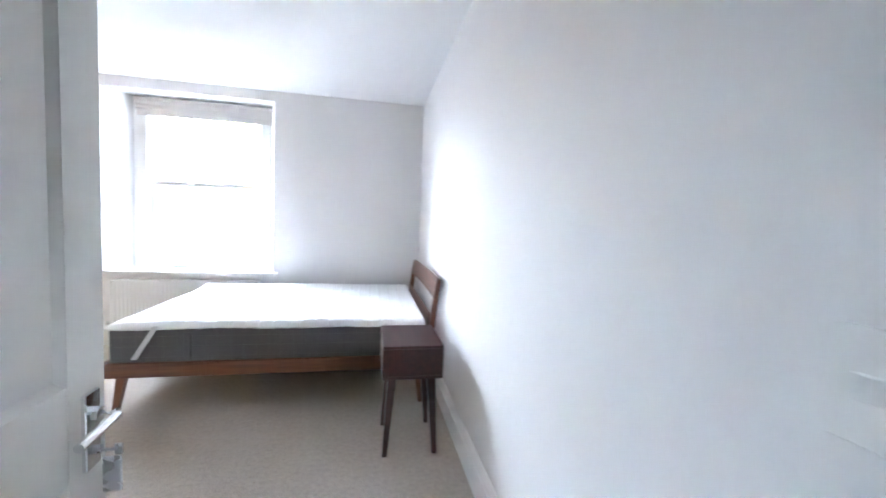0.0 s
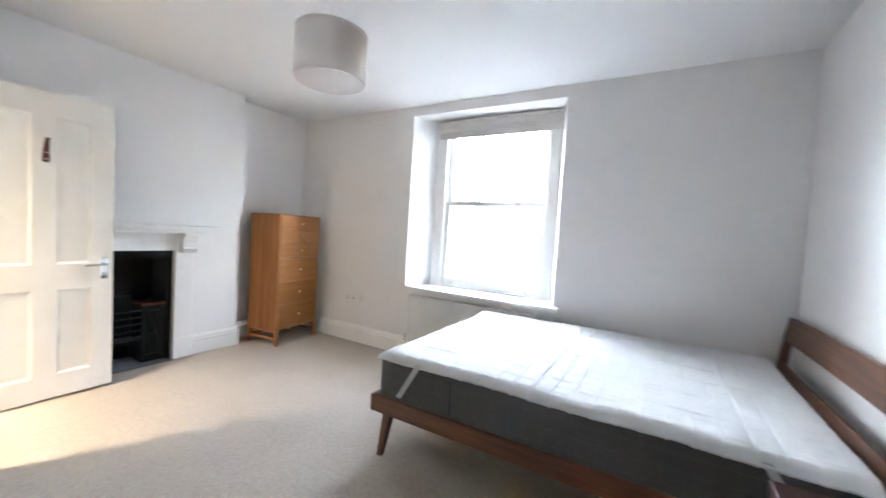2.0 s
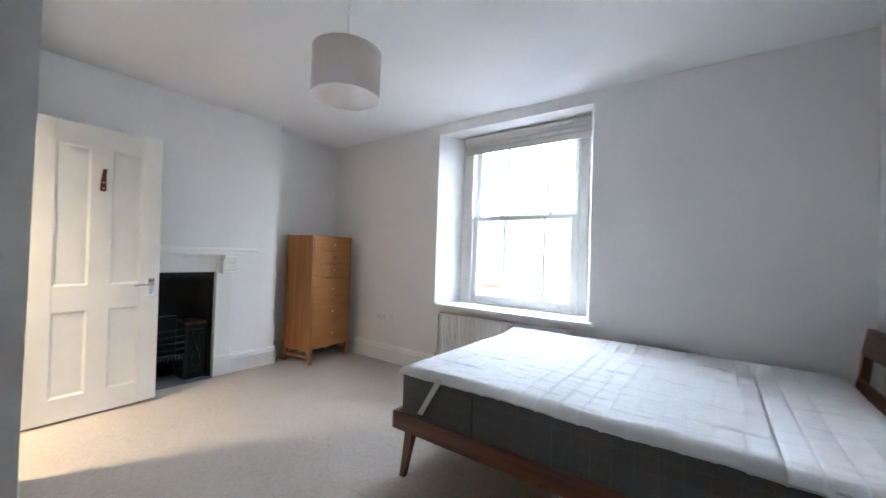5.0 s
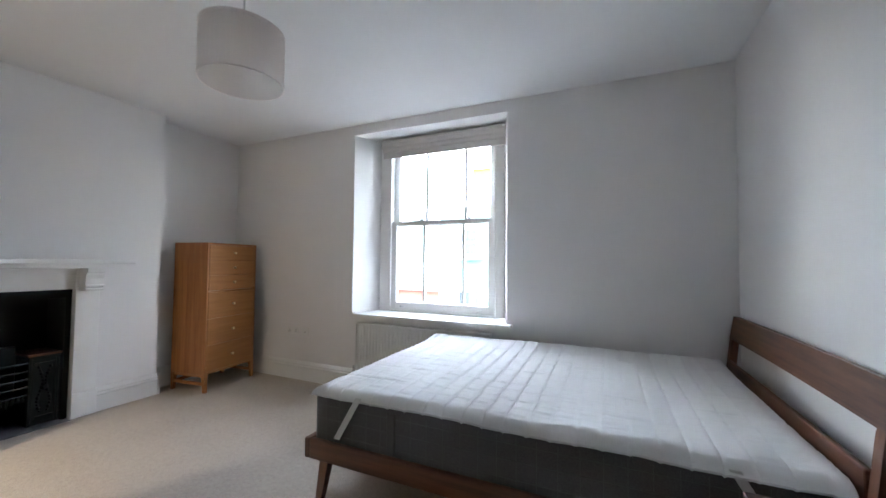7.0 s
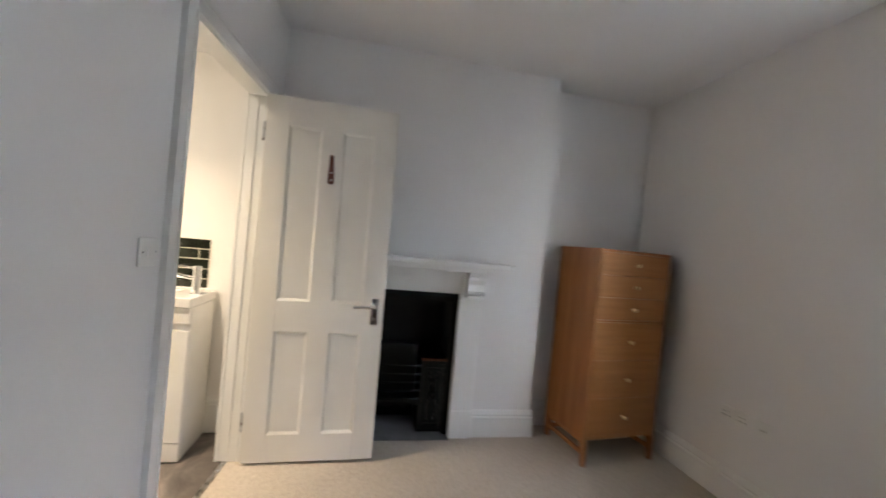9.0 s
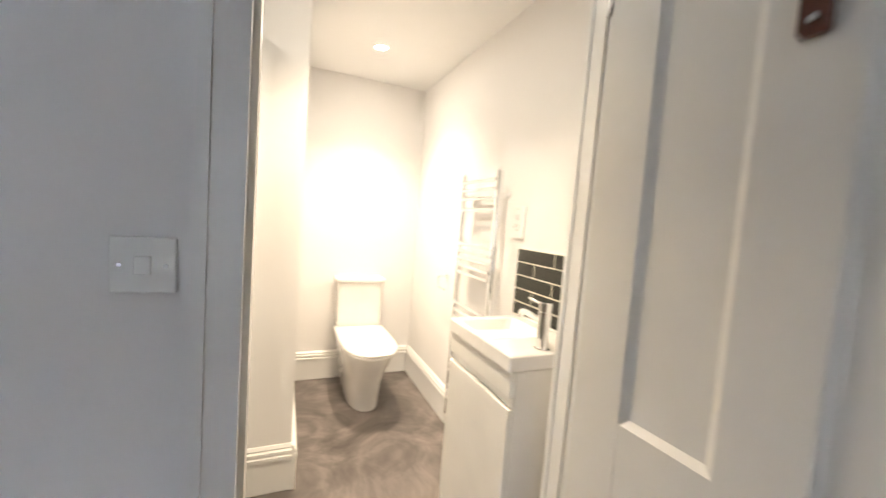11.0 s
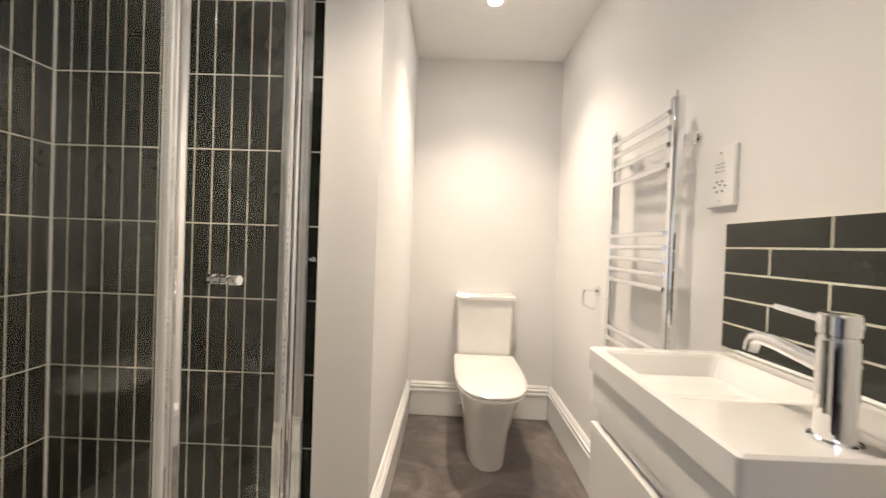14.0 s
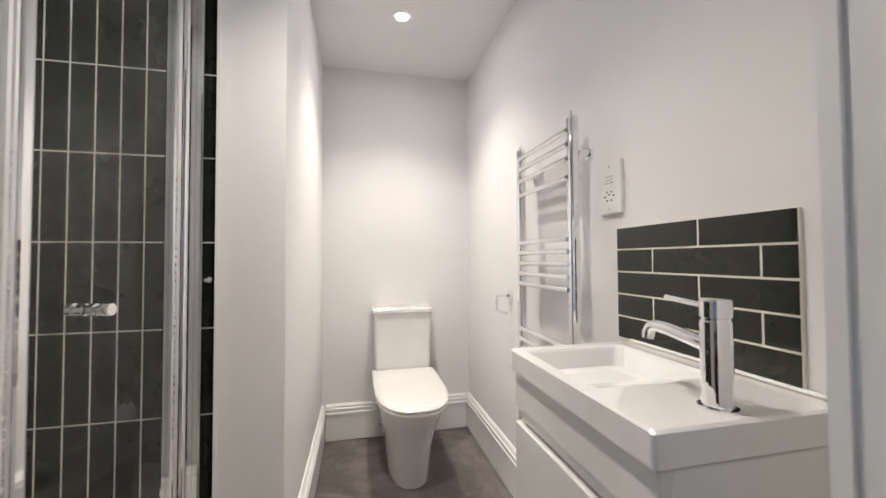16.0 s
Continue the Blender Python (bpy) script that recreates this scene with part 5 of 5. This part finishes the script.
def house(label, x0, x1, y, z1, mat, wins, roof=True, border=0.09):
    h = thing("house", label, "house", ((x0 + x1) / 2, y, GZ), group="houses across the street")
    w, H = (x1 - x0) / 2, z1 - GZ
    part("wall", box((-w, 0, 0), (w, 7, H)), mat, h)
    if roof:
        bm = bmesh.new()
        a = [bm.verts.new(p) for p in ((-w - 0.1, -0.2, H + 0.003), (w + 0.1, -0.2, H + 0.003), (w + 0.1, 3.5, H + 1.5), (-w - 0.1, 3.5, H + 1.5), (-w - 0.1, 7.2, H + 0.003), (w + 0.1, 7.2, H + 0.003))]
        for q in ((0, 1, 2, 3), (3, 2, 5, 4), (0, 3, 4), (1, 5, 2), (0, 4, 5, 1)):
            bm.faces.new([a[i] for i in q])
        part("roof", bm, M_ROOF, h)
    else:
        part("coping", box((-w - 0.02, -0.03, H), (w + 0.02, 0.35, H + 0.09), 0.01, 1), M_ROOF, h)
    for x, z, ww, hh in wins:
        wi = part("window", boxes([((x - ww / 2 - border, -0.06, z - border), (x - ww / 2, 0.01, z + hh + border)), ((x + ww / 2, -0.06, z - border), (x + ww / 2 + border, 0.01, z + hh + border)), ((x - ww / 2, -0.058, z + hh), (x + ww / 2, 0.01, z + hh + border)), ((x - ww / 2, -0.10, z - border), (x + ww / 2, 0.01, z)), ((x - ww / 2, -0.045, z + hh / 2 - 0.025), (x + ww / 2, 0.01, z + hh / 2 + 0.025))], 0.004), M_GLOSS, h)
        part("pane", box((x - ww / 2, -0.02, z), (x + ww / 2, -0.004, z + hh)), M_PANE, wi)
    return h


house("mint green rendered terraced house with white sash windows", -6.0, -3.3, 14.0, 3.2, M_MINT, [(-0.30, 2.36, 0.42, 0.96), (-0.15, 4.7, 0.6, 0.9)], roof=False, border=0.19)
# Unseen, added this tall to keep sky light off the chimney breast.
house("unseen tall cream block across the street, added to cut sky light", -3.25, 14.0, 14.3, 6.0, M_CREAM, [(x, z, 0.9, 1.5) for z in (1.0, 4.0, 7.0) for x in (-7.0, -4.2, -1.4, 1.4, 4.2, 7.0)])
house("red painted low house beside the mint one", -8.4, -6.05, 14.2, 0.1, M_REDP, [(0.4, 1.6, 0.6, 1.0)])
house("cream rendered house further along the street", -18.0, -8.45, 14.4, 2.4, M_CREAM, [(-3.0, 2.4, 0.8, 1.3), (0.0, 2.4, 0.8, 1.3), (3.0, 2.4, 0.8, 1.3)])
house("yellow rendered house standing behind the terrace", -8.2, -4.4, 24.0, 7.3, M_YELLOW, [(-0.05, 8.8, 0.7, 1.2)])

# ---- tiles, last ----
TW, TL, JT = 0.0625, 0.2536, 0.0046
bm = bmesh.new()
add_box(bm, (X_SH0 - 0.0, Y_SH - 0.0118, 0), (X_SH1 + 0.0118, Y_SH + 0.0042, H_BATH))
structure("wall_shower_south", bm, M_GROUT, "dark green vertical tiles with cream grout in the shower", "tiled wall")
bm = bmesh.new()
add_box(bm, (X_SH1 - 0.0042, Y_SH + 0.0043, 0), (X_SH1 + 0.0118, 1.005, H_BATH))
structure("wall_shower_east", bm, M_GROUT, "dark green vertical tiles with cream grout in the shower", "tiled wall")
tile_rng = random.Random(3)


def tile_mesh(name, w, h, d=0.0066):
    bm = bmesh.new()
    add_box(bm, (-w / 2, 0, -h / 2), (w / 2, d, h / 2))
    bmesh.ops.bevel(bm, geom=[e for e in bm.edges if all(v.co.y > d * 0.5 for v in e.verts)], offset=0.0008, segments=1, affect="EDGES")
    me = bpy.data.meshes.new(name)
    bmesh.ops.recalc_face_normals(bm, faces=bm.faces)
    bm.to_mesh(me)
    bm.free()
    me.materials.append(M_TILE)
    return me


def lay(me, at, normal, parent):
    ob = new("tile", me)
    rz = math.degrees(math.atan2(normal[1], normal[0])) - 90
    ob.matrix_world = pose(*at, tile_rng.uniform(-0.18, 0.18), 0, rz + tile_rng.uniform(-0.18, 0.18))
    ob.parent = parent
    return ob


south, east = bpy.data.objects["wall_shower_south"], bpy.data.objects["wall_shower_east"]
vt = tile_mesh("vertical_tile", TW - JT, TL - JT)
Z_T = 0.1304
n_cols = int((X_SH1 - X_SH0) / TW)
for r in range(9):
    z = Z_T + TL / 2 + (r) * TL
    if z + TL / 2 > H_BATH:
        continue
    for c in range(n_cols):
        lay(vt, (X_SH1 - TW / 2 - c * TW, Y_SH - 0.001, z), (0, 1), south)
    for c in range(14):
        lay(vt, (X_SH1 + 0.001, Y_SH + 0.006 + TW / 2 + c * TW, z), (-1, 0), east)
low_t = tile_mesh("cut_tile", TW - JT, Z_T - 0.104)
for c in range(n_cols):
    lay(low_t, (X_SH1 - TW / 2 - c * TW, Y_SH - 0.001, (Z_T + 0.102) / 2), (0, 1), south)
for c in range(14):
    lay(low_t, (X_SH1 + 0.001, Y_SH + 0.006 + TW / 2 + c * TW, (Z_T + 0.102) / 2), (-1, 0), east)
Z_TOP = Z_T + 8 * TL
top_t = tile_mesh("cut_tile", TW - JT, H_BATH - Z_TOP - 0.006)
for c in range(n_cols):
    lay(top_t, (X_SH1 - TW / 2 - c * TW, Y_SH - 0.001, (Z_TOP + H_BATH) / 2), (0, 1), south)
for c in range(14):
    lay(top_t, (X_SH1 + 0.001, Y_SH + 0.006 + TW / 2 + c * TW, (Z_TOP + H_BATH) / 2), (-1, 0), east)
tagged(finish("trim", boxes([((X_SH1 - 0.012, Y_SH + 0.004, 0.10), (X_SH1 - 0.004, Y_SH + 0.012, H_BATH - 0.002))], 0.002), M_SEAL), "white sealant line in the shower corner", "trim", kind="structure")

splash = structure("splashback", box((X_BW, 0.463, 0.8735), (X_BW + 0.0082, 0.899, 1.174)), M_GROUT, "dark green brick-bond tile splashback with cream grout", "splashback")
SR, SL = 0.0600, 0.2510
y_joint = 0.714
for r in range(5):
    z1 = 1.173 - r * SR
    z0 = z1 - SR + JT
    edges = [0.463]
    j = y_joint if r % 2 == 0 else y_joint - SL / 2
    while j - SL > 0.475:
        j -= SL
    while j < 0.890:
        edges.append(j)
        j += SL
    edges.append(0.900)
    for a, b in zip(edges, edges[1:]):
        a2, b2 = a + (JT / 2 if a > 0.465 else 0), b - JT / 2
        lay(tile_mesh("splash_tile", b2 - a2, z1 - z0), (X_BW + 0.003, (a2 + b2) / 2, (z0 + z1) / 2), (1, 0), splash)
